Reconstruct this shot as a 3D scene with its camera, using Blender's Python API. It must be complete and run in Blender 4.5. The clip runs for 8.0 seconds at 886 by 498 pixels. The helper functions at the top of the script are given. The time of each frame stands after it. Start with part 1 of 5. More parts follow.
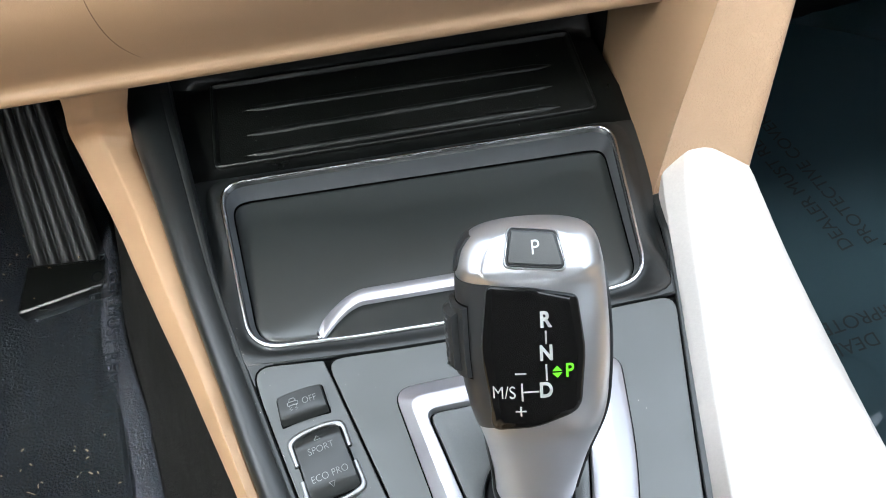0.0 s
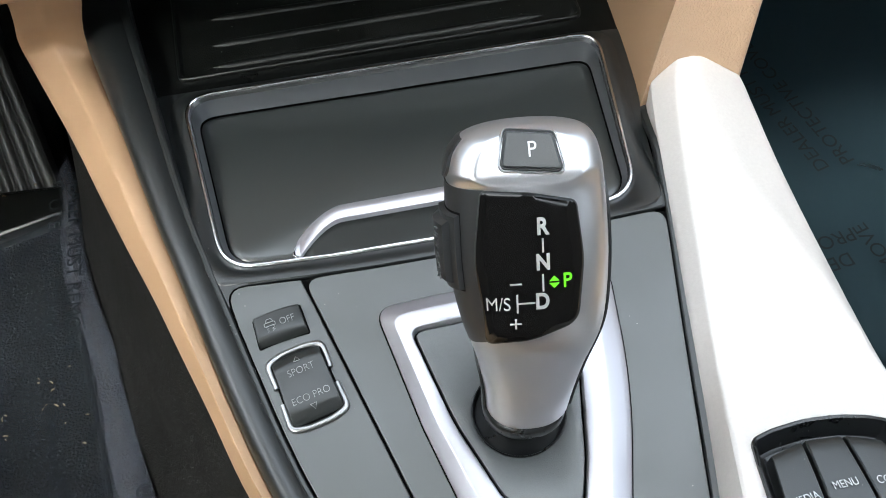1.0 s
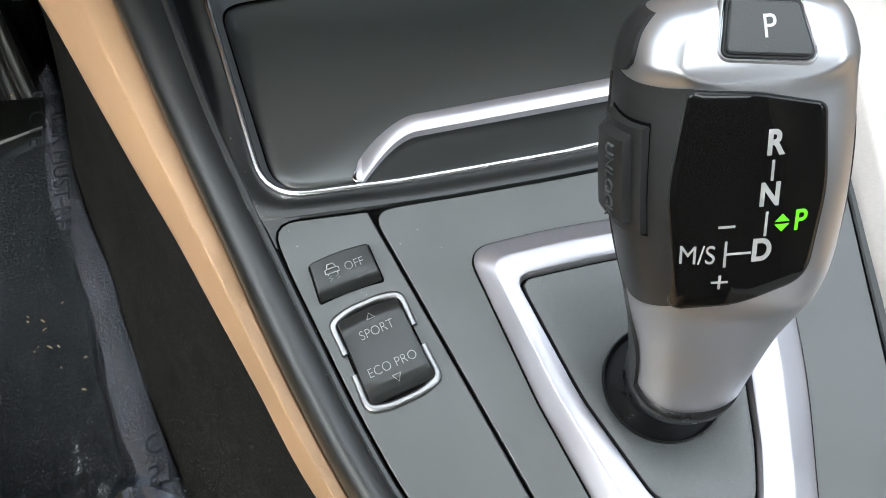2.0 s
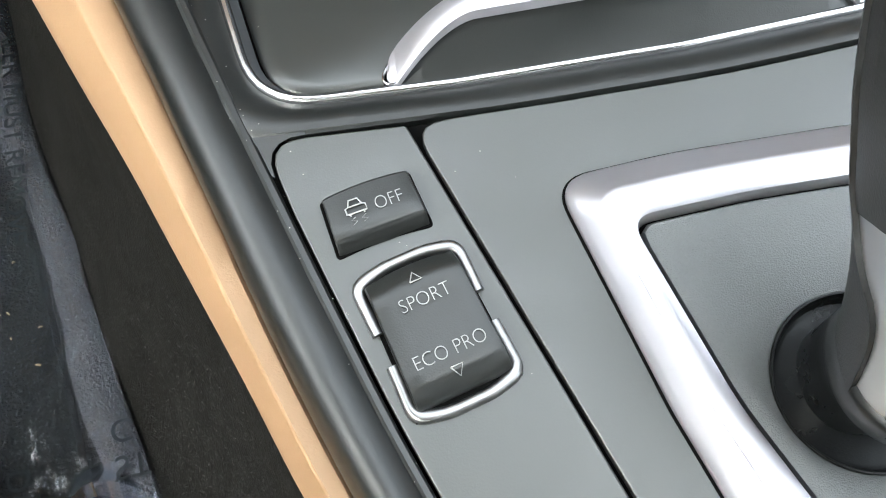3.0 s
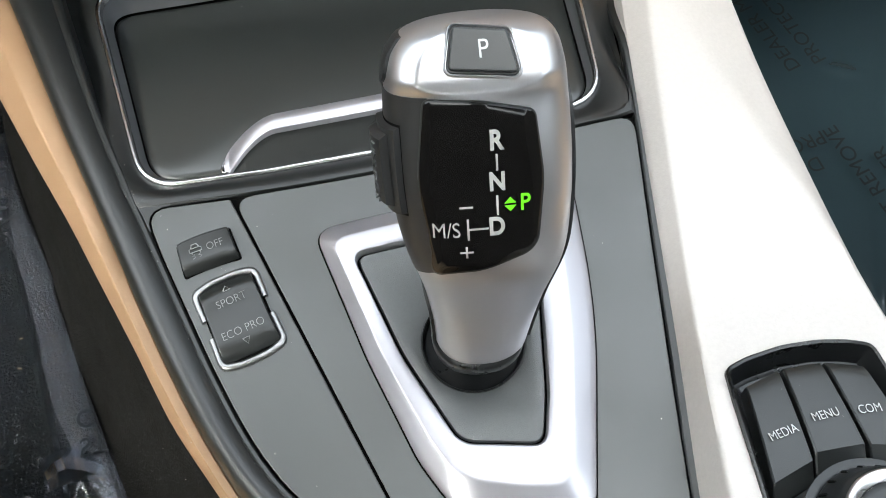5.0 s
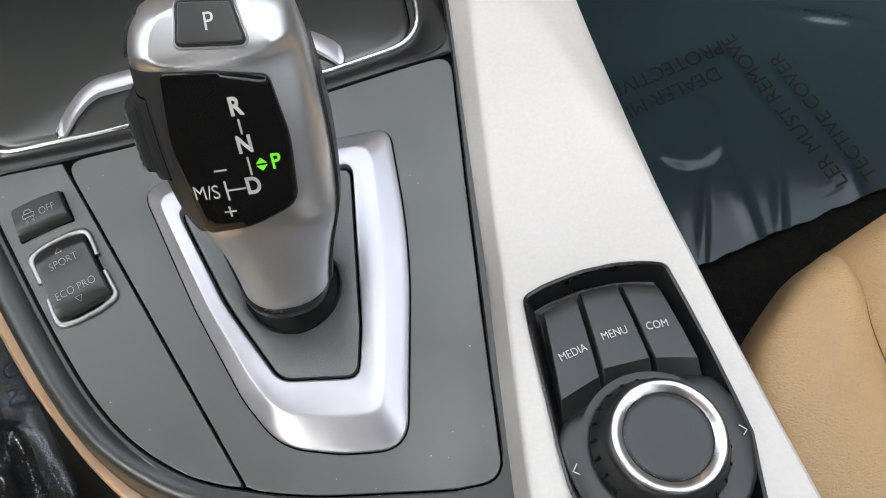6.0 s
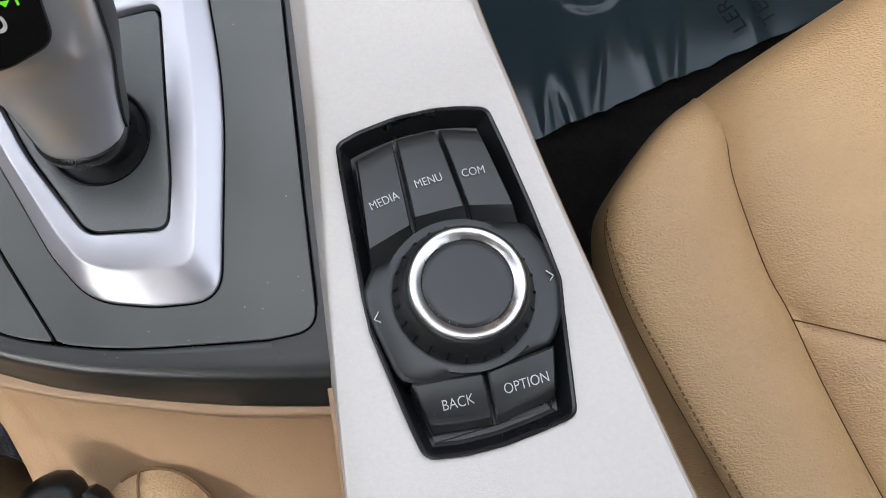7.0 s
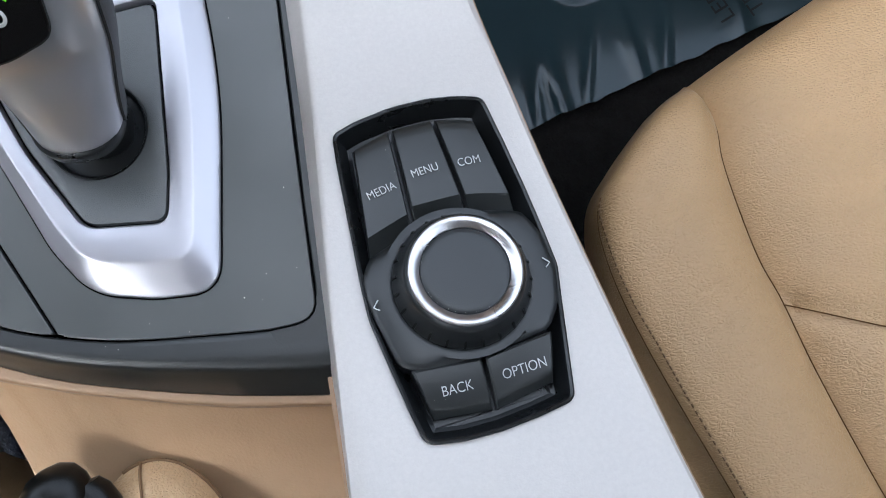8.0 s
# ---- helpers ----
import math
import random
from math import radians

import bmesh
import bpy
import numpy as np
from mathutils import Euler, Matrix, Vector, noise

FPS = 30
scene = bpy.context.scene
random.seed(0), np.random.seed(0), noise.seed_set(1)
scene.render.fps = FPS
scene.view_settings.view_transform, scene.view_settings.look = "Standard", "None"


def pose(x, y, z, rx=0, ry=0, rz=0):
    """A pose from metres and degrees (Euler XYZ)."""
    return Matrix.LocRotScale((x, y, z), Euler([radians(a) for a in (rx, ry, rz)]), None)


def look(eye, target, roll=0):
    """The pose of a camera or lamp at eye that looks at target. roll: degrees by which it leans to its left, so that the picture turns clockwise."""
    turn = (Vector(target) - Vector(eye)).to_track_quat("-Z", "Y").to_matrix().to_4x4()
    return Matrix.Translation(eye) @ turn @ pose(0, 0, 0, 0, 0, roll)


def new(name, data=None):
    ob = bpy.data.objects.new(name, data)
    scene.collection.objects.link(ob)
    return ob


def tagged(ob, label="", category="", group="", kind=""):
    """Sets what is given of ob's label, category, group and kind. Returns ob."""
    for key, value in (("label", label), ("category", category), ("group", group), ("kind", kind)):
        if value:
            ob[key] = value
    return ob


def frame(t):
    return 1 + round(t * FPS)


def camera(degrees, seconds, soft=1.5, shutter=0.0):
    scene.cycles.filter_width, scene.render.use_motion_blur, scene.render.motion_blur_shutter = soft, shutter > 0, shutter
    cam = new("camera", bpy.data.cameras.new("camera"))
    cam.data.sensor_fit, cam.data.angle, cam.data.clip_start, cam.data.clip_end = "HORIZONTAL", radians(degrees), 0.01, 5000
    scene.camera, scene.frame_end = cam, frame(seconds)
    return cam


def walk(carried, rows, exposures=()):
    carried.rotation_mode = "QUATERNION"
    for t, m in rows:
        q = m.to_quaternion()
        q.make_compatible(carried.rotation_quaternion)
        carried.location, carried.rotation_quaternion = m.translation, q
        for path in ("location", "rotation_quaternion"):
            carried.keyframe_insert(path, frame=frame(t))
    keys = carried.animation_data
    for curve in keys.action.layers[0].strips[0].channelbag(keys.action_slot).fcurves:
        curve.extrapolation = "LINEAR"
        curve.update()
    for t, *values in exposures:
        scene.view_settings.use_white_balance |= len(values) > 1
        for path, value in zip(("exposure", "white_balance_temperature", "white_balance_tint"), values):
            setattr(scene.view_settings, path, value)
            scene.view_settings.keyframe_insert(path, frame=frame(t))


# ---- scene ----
cam = camera(52.5, 8.0, soft=0.95)
PATH = [
    (0, (0.0281, 0.0784, 0.3555), (3.70, -55.87, -7.17)),
    (0.2, (0.0269, 0.0752, 0.3485), (2.35, -57.49, -6.30)),
    (0.5, (0.0222, 0.0763, 0.3404), (1.81, -59.23, -5.93)),
    (1, (0.0186, 0.0810, 0.3362), (0.08, -60.25, -4.62)),
    (1.2, (0.0142, 0.0851, 0.3325), (-0.65, -60.56, -4.25)),
    (1.5, (0.0010, 0.0972, 0.3170), (-1.12, -61.96, -3.98)),
    (1.7, (-0.0092, 0.1081, 0.2986), (-1.45, -63.62, -4.02)),
    (2, (-0.0222, 0.1286, 0.2656), (-1.42, -65.81, -3.65)),
    (2.2, (-0.0265, 0.1402, 0.2429), (-1.56, -66.23, -3.07)),
    (3.3, (-0.0431, 0.1620, 0.1711), (-3.92, -68.46, -0.90)),
    (3.5, (-0.0429, 0.1614, 0.1722), (-4.27, -68.58, -0.47)),
    (4, (-0.0349, 0.1459, 0.2048), (-4.31, -68.50, -0.43)),
    (4.2, (-0.0270, 0.1337, 0.2284), (-4.21, -68.28, -0.34)),
    (4.5, (-0.0071, 0.1166, 0.2623), (-4.45, -66.84, -0.32)),
    (4.7, (0.0063, 0.1087, 0.2832), (-4.56, -66.44, -0.40)),
    (5.8, (0.0757, 0.0973, 0.3245), (-4.78, -68.86, -4.40)),
    (6, (0.0906, 0.0960, 0.3239), (-5.07, -71.71, -4.52)),
    (6.2, (0.1060, 0.0964, 0.3206), (-5.97, -74.29, -3.84)),
    (6.3, (0.1132, 0.0972, 0.3179), (-6.35, -75.78, -3.55)),
    (6.5, (0.1237, 0.0987, 0.3132), (-7.36, -78.90, -2.48)),
    (6.7, (0.1329, 0.0946, 0.3122), (-10.74, -80.29, 0.45)),
    (7, (0.1413, 0.0869, 0.3137), (-16.00, -80.92, 5.45)),
    (7.5, (0.1402, 0.0866, 0.3141), (-18.46, -81.13, 7.37)),
    (8, (0.1384, 0.0848, 0.3169), (-20.26, -81.18, 8.90)),
]
walk(cam, [(t, pose(*eye) @ pose(0, 0, 0, 0, 0, yaw) @ pose(0, 0, 0, 90 + pitch, 0, 0) @ pose(0, 0, 0, 0, 0, roll)) for t, eye, (yaw, pitch, roll) in PATH],
     exposures=[(0, 3.78, 6050, 2), (0.5, 3.60, 6120, 2), (1.0, 3.54, 6180, 2), (1.5, 3.47, 6230, 2), (2.2, 3.50, 6320, 2), (3.3, 4.02, 6430, 1), (4.0, 3.89, 6440, 1.5), (4.5, 3.64, 6450, 2), (5.8, 3.18, 6450, 3), (6.0, 3.10, 6480, 4), (6.5, 2.97, 6700, 6), (7.0, 2.88, 6330, 7), (7.5, 2.84, 5880, 6), (8, 2.84, 5770, 6)])

# ---- sky, sun, exposure ----
world = bpy.data.worlds.new("sky")
scene.world = world
world.use_nodes = True
wn = world.node_tree
sky = wn.nodes.new("ShaderNodeTexSky")
sky.sky_type = "NISHITA"
sky.sun_disc = False
sky.air_density, sky.dust_density, sky.ozone_density = 1.0, 6.0, 1.0
SUN_EL, SUN_AZ = 58.0, 215.0
sky.sun_elevation, sky.sun_rotation = radians(SUN_EL), radians(SUN_AZ)
wn.nodes["Background"].inputs[1].default_value = 0.15
haze = wn.nodes.new("ShaderNodeHueSaturation")
haze.inputs["Saturation"].default_value = 0.32
wn.links.new(sky.outputs[0], haze.inputs["Color"])
wn.links.new(haze.outputs[0], wn.nodes["Background"].inputs[0])
sun = new("sun", bpy.data.lights.new("sun", "SUN"))
sun.data.energy, sun.data.angle, sun.data.color = 1.3, radians(40), (1.0, 0.96, 0.9)
az = radians(SUN_AZ)
sun.matrix_world = look((math.sin(az) * 3, math.cos(az) * 3, 3 * math.tan(radians(SUN_EL))), (0, 0, 0))


# ---- materials ----
def material(name, color, rough=0.5, metal=0.0, grain=0.0, grain_size=0.0006, blotch=0.0, blotch_size=0.03, cells=False, coat=0.0,
             rough_var=0.0, stretch=(1, 1, 1), second=None, spec=0.5, detail=5):
    """Principled surface; grain: fine relief of that size, blotch: slow change of tone, cells: leather-like creases."""
    m = bpy.data.materials.new(name)
    m.use_nodes = True
    n, l = m.node_tree.nodes, m.node_tree.links
    p = n["Principled BSDF"]
    p.inputs["Base Color"].default_value = (*color, 1)
    p.inputs["Roughness"].default_value = rough
    p.inputs["Metallic"].default_value = metal
    p.inputs["Specular IOR Level"].default_value = spec
    p.inputs["Coat Weight"].default_value = coat
    p.inputs["Coat Roughness"].default_value = 0.08
    tc = n.new("ShaderNodeTexCoord")
    mp = n.new("ShaderNodeMapping")
    mp.inputs["Scale"].default_value = stretch
    l.new(tc.outputs["Object"], mp.inputs[0])
    if blotch or rough_var:
        nz = n.new("ShaderNodeTexNoise")
        nz.inputs["Scale"].default_value = 1 / blotch_size
        nz.inputs["Detail"].default_value = detail
        nz.inputs["Roughness"].default_value = 0.65
        l.new(mp.outputs[0], nz.inputs["Vector"])
        if blotch:
            ra = n.new("ShaderNodeMix")
            ra.data_type = "RGBA"
            lo = second or tuple(c * (1 - blotch) for c in color)
            ra.inputs[6].default_value = (*lo, 1)
            ra.inputs[7].default_value = (*(min(1, c * (1 + blotch * 0.6)) for c in color), 1)
            l.new(nz.outputs[0], ra.inputs[0])
            l.new(ra.outputs[2], p.inputs["Base Color"])
        if rough_var:
            mr = n.new("ShaderNodeMapRange")
            mr.inputs[1].default_value, mr.inputs[2].default_value = 0.3, 0.7
            mr.inputs[3].default_value, mr.inputs[4].default_value = max(0.02, rough - rough_var), min(1, rough + rough_var)
            l.new(nz.outputs[0], mr.inputs[0])
            l.new(mr.outputs[0], p.inputs["Roughness"])
    if grain:
        bp = n.new("ShaderNodeBump")
        bp.inputs["Strength"].default_value = grain
        bp.inputs["Distance"].default_value = grain_size
        if cells:
            wz = n.new("ShaderNodeTexNoise")
            wz.inputs["Scale"].default_value = 0.35 / grain_size
            l.new(mp.outputs[0], wz.inputs["Vector"])
            wa = n.new("ShaderNodeMix")
            wa.data_type = "RGBA"
            wa.blend_type = "LINEAR_LIGHT"
            wa.inputs[0].default_value = grain_size * 1.6
            l.new(mp.outputs[0], wa.inputs[6])
            l.new(wz.outputs["Color"], wa.inputs[7])
            vo = n.new("ShaderNodeTexVoronoi")
            vo.feature = "DISTANCE_TO_EDGE"
            vo.inputs["Scale"].default_value = 0.42 / grain_size
            l.new(wa.outputs[2], vo.inputs["Vector"])
            mr2 = n.new("ShaderNodeMapRange")
            mr2.inputs[2].default_value = 0.22
            l.new(vo.outputs[0], mr2.inputs[0])
            big = n.new("ShaderNodeTexNoise")
            big.inputs["Scale"].default_value = 0.12 / grain_size
            big.inputs["Detail"].default_value = 4
            l.new(mp.outputs[0], big.inputs["Vector"])
            ad = n.new("ShaderNodeMath")
            ad.operation = "ADD"
            l.new(mr2.outputs[0], ad.inputs[0])
            l.new(big.outputs[0], ad.inputs[1])
            l.new(ad.outputs[0], bp.inputs["Height"])
        else:
            gz = n.new("ShaderNodeTexNoise")
            gz.inputs["Scale"].default_value = 1 / grain_size
            gz.inputs["Detail"].default_value = 3
            l.new(mp.outputs[0], gz.inputs["Vector"])
            l.new(gz.outputs[0], bp.inputs["Height"])
        l.new(bp.outputs[0], p.inputs["Normal"])
    return m


def leather(name, color, stretch):
    """Tan hide: fine pebble, longer wrinkles across it, slow change of tone and gloss."""
    m = bpy.data.materials.new(name)
    m.use_nodes = True
    n, l = m.node_tree.nodes, m.node_tree.links
    p = n["Principled BSDF"]
    tc, mp = n.new("ShaderNodeTexCoord"), n.new("ShaderNodeMapping")
    mp.inputs["Scale"].default_value = stretch
    l.new(tc.outputs["Object"], mp.inputs[0])

    def noise_of(scale, detail, vec=mp.outputs[0]):
        nz = n.new("ShaderNodeTexNoise")
        nz.inputs["Scale"].default_value, nz.inputs["Detail"].default_value = scale, detail
        l.new(vec, nz.inputs["Vector"])
        return nz

    warp = n.new("ShaderNodeMix")
    warp.data_type, warp.blend_type = "RGBA", "LINEAR_LIGHT"
    warp.inputs[0].default_value = 0.0016
    l.new(mp.outputs[0], warp.inputs[6])
    l.new(noise_of(230, 3).outputs["Color"], warp.inputs[7])

    def cells(scale, width):
        vo, mr = n.new("ShaderNodeTexVoronoi"), n.new("ShaderNodeMapRange")
        vo.feature = "DISTANCE_TO_EDGE"
        vo.inputs["Scale"].default_value = scale
        l.new(warp.outputs[2], vo.inputs["Vector"])
        mr.interpolation_type = "SMOOTHSTEP"
        mr.inputs[2].default_value = width
        l.new(vo.outputs[0], mr.inputs[0])
        return mr.outputs[0]

    def scaled(sock, k, other=None):
        ma = n.new("ShaderNodeMath")
        ma.operation = "MULTIPLY_ADD"
        l.new(sock, ma.inputs[0])
        ma.inputs[1].default_value, ma.inputs[2].default_value = k, 0
        if other:
            l.new(other, ma.inputs[2])
        return ma.outputs[0]

    patches = n.new("ShaderNodeMapRange")
    patches.inputs[1].default_value, patches.inputs[2].default_value = 0.38, 0.62
    l.new(noise_of(24, 2).outputs[0], patches.inputs[0])
    long_w = n.new("ShaderNodeMath")
    long_w.operation = "MULTIPLY"
    l.new(cells(300, 0.16), long_w.inputs[0])
    l.new(patches.outputs[0], long_w.inputs[1])
    height = scaled(cells(480, 0.34), 0.75, scaled(long_w.outputs[0], 0.35, scaled(noise_of(120, 4).outputs[0], 0.8)))
    bp = n.new("ShaderNodeBump")
    bp.inputs["Strength"].default_value, bp.inputs["Distance"].default_value = 0.62, 0.0006
    l.new(height, bp.inputs["Height"])
    l.new(bp.outputs[0], p.inputs["Normal"])
    tone = n.new("ShaderNodeMix")
    tone.data_type = "RGBA"
    tone.inputs[6].default_value = (*(c * 0.88 for c in color), 1)
    tone.inputs[7].default_value = (*(min(1, c * 1.07) for c in color), 1)
    l.new(noise_of(30, 5).outputs[0], tone.inputs[0])
    l.new(tone.outputs[2], p.inputs["Base Color"])
    rr = n.new("ShaderNodeMapRange")
    rr.inputs[3].default_value, rr.inputs[4].default_value = 0.36, 0.52
    l.new(noise_of(60, 3).outputs[0], rr.inputs[0])
    l.new(rr.outputs[0], p.inputs["Roughness"])
    return m


SOFT = material("soft_touch_grey", (0.0285, 0.0314, 0.0300), 0.43, grain=0.05, grain_size=0.0005, blotch=0.20, blotch_size=0.035, rough_var=0.085, spec=1.0)
# same plastic as the panels, shade of curve and dash put in its colour
ROLL = material("shaded_console_plastic", (0.0085, 0.0100, 0.0102), 0.41, grain=0.05, grain_size=0.0006, blotch=0.15, blotch_size=0.06, rough_var=0.05, spec=0.68)
INSET = material("grained_plastic", (0.058, 0.062, 0.0625), 0.42, grain=0.42, grain_size=0.00035, blotch=0.22, blotch_size=0.0012, spec=1.0)
BLACK = material("black_plastic", (0.0030, 0.0034, 0.0032), 0.34, grain=0.15, grain_size=0.0006, blotch=0.2, rough_var=0.08, spec=0.3)
PEDAL = material("pedal_rubber", (0.0125, 0.013, 0.013), 0.42, grain=0.3, grain_size=0.0008, blotch=0.3, blotch_size=0.03)
RUBBER = material("black_rubber", (0.0028, 0.0033, 0.0029), 0.38, grain=0.3, grain_size=0.0007, blotch=0.3, blotch_size=0.02, rough_var=0.1, spec=0.4)
GAP = material("dark_gap", (0.004, 0.004, 0.004), 0.7, spec=0.0)
COVER = material("cover_plastic", (0.0165, 0.0190, 0.0185), 0.32, grain=0.035, grain_size=0.0005, blotch=0.12, blotch_size=0.08, rough_var=0.03, spec=0.9)
GLOSS = material("gloss_black", (0.0060, 0.0056, 0.0054), 0.06, blotch=0.15, blotch_size=0.01, rough_var=0.015, spec=0.26)
HOUSING = material("satin_black_housing", (0.008, 0.0088, 0.0094), 0.30, grain=0.06, grain_size=0.0005, blotch=0.2, blotch_size=0.02, rough_var=0.06)
BUTTON = material("button_plastic", (0.0150, 0.0165, 0.0162), 0.33, grain=0.12, grain_size=0.0004, blotch=0.12, blotch_size=0.02, rough_var=0.05, spec=0.55)
KNOB_BLACK = material("dark_knob_plastic", (0.0105, 0.0120, 0.0128), 0.36, grain=0.10, grain_size=0.0004, blotch=0.15, blotch_size=0.01, rough_var=0.05, spec=0.55)
KNOB_RING = material("satin_ring", (0.55, 0.54, 0.545), 0.28, metal=1.0, blotch=0.04, blotch_size=0.03, rough_var=0.02, detail=1)
SATIN = material("satin_chrome", (0.44, 0.432, 0.465), 0.35, metal=0.74, blotch=0.08, blotch_size=0.03, rough_var=0.06, detail=2)
GRIP = material("matt_black_grip", (0.0185, 0.0192, 0.0195), 0.46, grain=0.14, grain_size=0.0005, blotch=0.15, blotch_size=0.02, spec=0.38)
KNOB = material("silver_shell", (0.50, 0.50, 0.515), 0.33, metal=0.86, blotch=0.04, blotch_size=0.03, rough_var=0.03, detail=1)
CHROME = material("bright_chrome", (0.50, 0.50, 0.51), 0.24, metal=1.0, blotch=0.04, blotch_size=0.02, rough_var=0.03, detail=1)
# lighter than the cover: the light this wall catches is in its colour
RIM_WALL = material("lightened_satin_rim", (0.125, 0.130, 0.138), 0.42, metal=0.6, blotch=0.08, blotch_size=0.03)
BRACKET = material("brushed_dark_chrome", (0.30, 0.298, 0.30), 0.34, metal=1.0)
PEARL = material("pearl_silver_trim", (0.488, 0.456, 0.428), 0.42, metal=0.15, grain=0.10, grain_size=0.0007, blotch=0.12, blotch_size=0.0016)
TAN = material("tan_vinyl", (0.322, 0.203, 0.117), 0.50, grain=0.12, grain_size=0.0007, blotch=0.10, blotch_size=0.06)
TAN_GRAIN = material("grained_tan_vinyl", (0.42, 0.280, 0.178), 0.46, grain=0.30, grain_size=0.0009, blotch=0.08, blotch_size=0.05, cells=True)
TAN_SOFT = material("soft_tan_vinyl", (0.42, 0.275, 0.160), 0.5, grain=0.25, grain_size=0.0013, blotch=0.08, blotch_size=0.05)
LEATHER = leather("tan_leather", (0.475, 0.306, 0.154), (0.78, 1.25, 1))
GAITER = leather("soft_tan_leather", (0.50, 0.335, 0.182), (1.1, 1.1, 1.1))
STITCH = material("brown_thread", (0.17, 0.098, 0.045), 0.8)
# seam lines, with the shadow of the crease put into the brown
CREASE = material("seam_shadow_leather", (0.10, 0.052, 0.020), 0.9, spec=0.05)
CARPET = material("black_carpet", (0.0145, 0.0142, 0.0138), 0.95, grain=0.9, grain_size=0.0022, blotch=0.65, blotch_size=0.022, spec=0.04)
UPPER_DASH = material("black_dash_skin", (0.022, 0.022, 0.023), 0.6, grain=0.4, grain_size=0.0012, blotch=0.15, blotch_size=0.1, spec=0.3)
WHITE = material("white_print", (0.48, 0.485, 0.48), 0.5)
DIAGRAM = material("warm_white_print", (0.42, 0.41, 0.395), 0.5)
FAINT = material("grey_print", (0.27, 0.275, 0.27), 0.5)
INK = material("black_ink", (0.009, 0.0115, 0.0135), 0.8, spec=0.1)
WALLS = material("cabin_lining", (0.40, 0.395, 0.385), 0.8, grain=0.3, grain_size=0.003, blotch=0.1)
DARK_LINING = material("dark_lining", (0.07, 0.066, 0.060), 0.8, grain=0.3, grain_size=0.003, blotch=0.2, spec=0.1)
DUST = material("pale_dust", (0.55, 0.53, 0.48), 0.9)
LEAF = material("dry_straw", (0.30, 0.19, 0.09), 0.6, blotch=0.5, blotch_size=0.003)
GREEN = bpy.data.materials.new("lit_green")
GREEN.use_nodes = True
gp = GREEN.node_tree.nodes["Principled BSDF"]
gp.inputs["Base Color"].default_value = (0.02, 0.10, 0.005, 1)
gp.inputs["Emission Color"].default_value = (0.22, 1.0, 0.012, 1)
gp.inputs["Emission Strength"].default_value = 0.09


def film_material(name, haze, gloss, milk_tone, ripple=0.25, rough=0.28, detail=4):
    """Clear plastic film: mostly see-through, with a milky haze and sharp reflections."""
    m = bpy.data.materials.new(name)
    m.use_nodes = True
    n, l = m.node_tree.nodes, m.node_tree.links
    n.remove(n["Principled BSDF"])
    clear, milk, shine = (n.new("ShaderNodeBsdf" + k) for k in ("Transparent", "Diffuse", "Glossy"))
    clear.inputs[0].default_value = (0.86, 0.9, 0.95, 1)
    milk.inputs[0].default_value = milk_tone
    shine.inputs[0].default_value = (0.9, 0.95, 1, 1)
    shine.inputs["Roughness"].default_value = rough
    nz = n.new("ShaderNodeTexNoise")
    nz.inputs["Scale"].default_value = 26
    nz.inputs["Detail"].default_value = detail
    tc = n.new("ShaderNodeTexCoord")
    l.new(tc.outputs["Object"], nz.inputs["Vector"])
    bp = n.new("ShaderNodeBump")
    bp.inputs["Strength"].default_value = ripple
    bp.inputs["Distance"].default_value = 0.003
    l.new(nz.outputs[0], bp.inputs["Height"])
    l.new(bp.outputs[0], shine.inputs["Normal"])
    a, b = n.new("ShaderNodeMixShader"), n.new("ShaderNodeMixShader")
    fr = n.new("ShaderNodeFresnel")
    fr.inputs[0].default_value = gloss
    l.new(bp.outputs[0], fr.inputs["Normal"])
    a.inputs[0].default_value = haze
    l.new(clear.outputs[0], a.inputs[1])
    l.new(milk.outputs[0], a.inputs[2])
    l.new(fr.outputs[0], b.inputs[0])
    l.new(a.outputs[0], b.inputs[1])
    l.new(shine.outputs[0], b.inputs[2])
    l.new(b.outputs[0], n["Material Output"].inputs[0])
    return m


FILM = film_material("clear_film", 0.94, 1.36, (0.0205, 0.0345, 0.0420, 1), 0.0, 0.12, 1)
FILM_THIN = film_material("thin_clear_film", 0.42, 1.34, (0.030, 0.034, 0.042, 1), 0.12, 0.10)
FILM_DOUBLE = film_material("folded_film", 0.24, 1.32, (0.17, 0.175, 0.215, 1), 0.15, 0.16)


# ---- mesh helpers ----
def finish(bm, angle=38, normals=True):
    bmesh.ops.remove_doubles(bm, verts=bm.verts, dist=1e-6)
    if normals:
        bmesh.ops.recalc_face_normals(bm, faces=bm.faces)
    for f in bm.faces:
        f.smooth = len(f.verts) < 5
    lim = radians(angle)
    for e in bm.edges:
        if len(e.link_faces) == 2 and e.calc_face_angle(0) > lim:
            e.smooth = False


def part(name, bm, mat, parent=None, label="", angle=38, normals=True):
    """One bmesh as one mesh object, under parent if given."""
    finish(bm, angle, normals)
    me = bpy.data.meshes.new(name)
    bm.to_mesh(me)
    bm.free()
    me.materials.append(mat)
    ob = new(name, me)
    ob.parent = parent
    return tagged(ob, label)


def thing(name, label, category, place=None, group="", kind=""):
    ob = new(name)
    if place is not None:
        ob.location = place
    return tagged(ob, label, category, group, kind)


def settle_under(root):
    """Parts are built in world places: keep them there under a moved root."""
    bpy.context.view_layer.update()
    inv = root.matrix_world.inverted()
    for o in root.children_recursive:
        o.matrix_parent_inverse = inv if o.parent == root else Matrix()


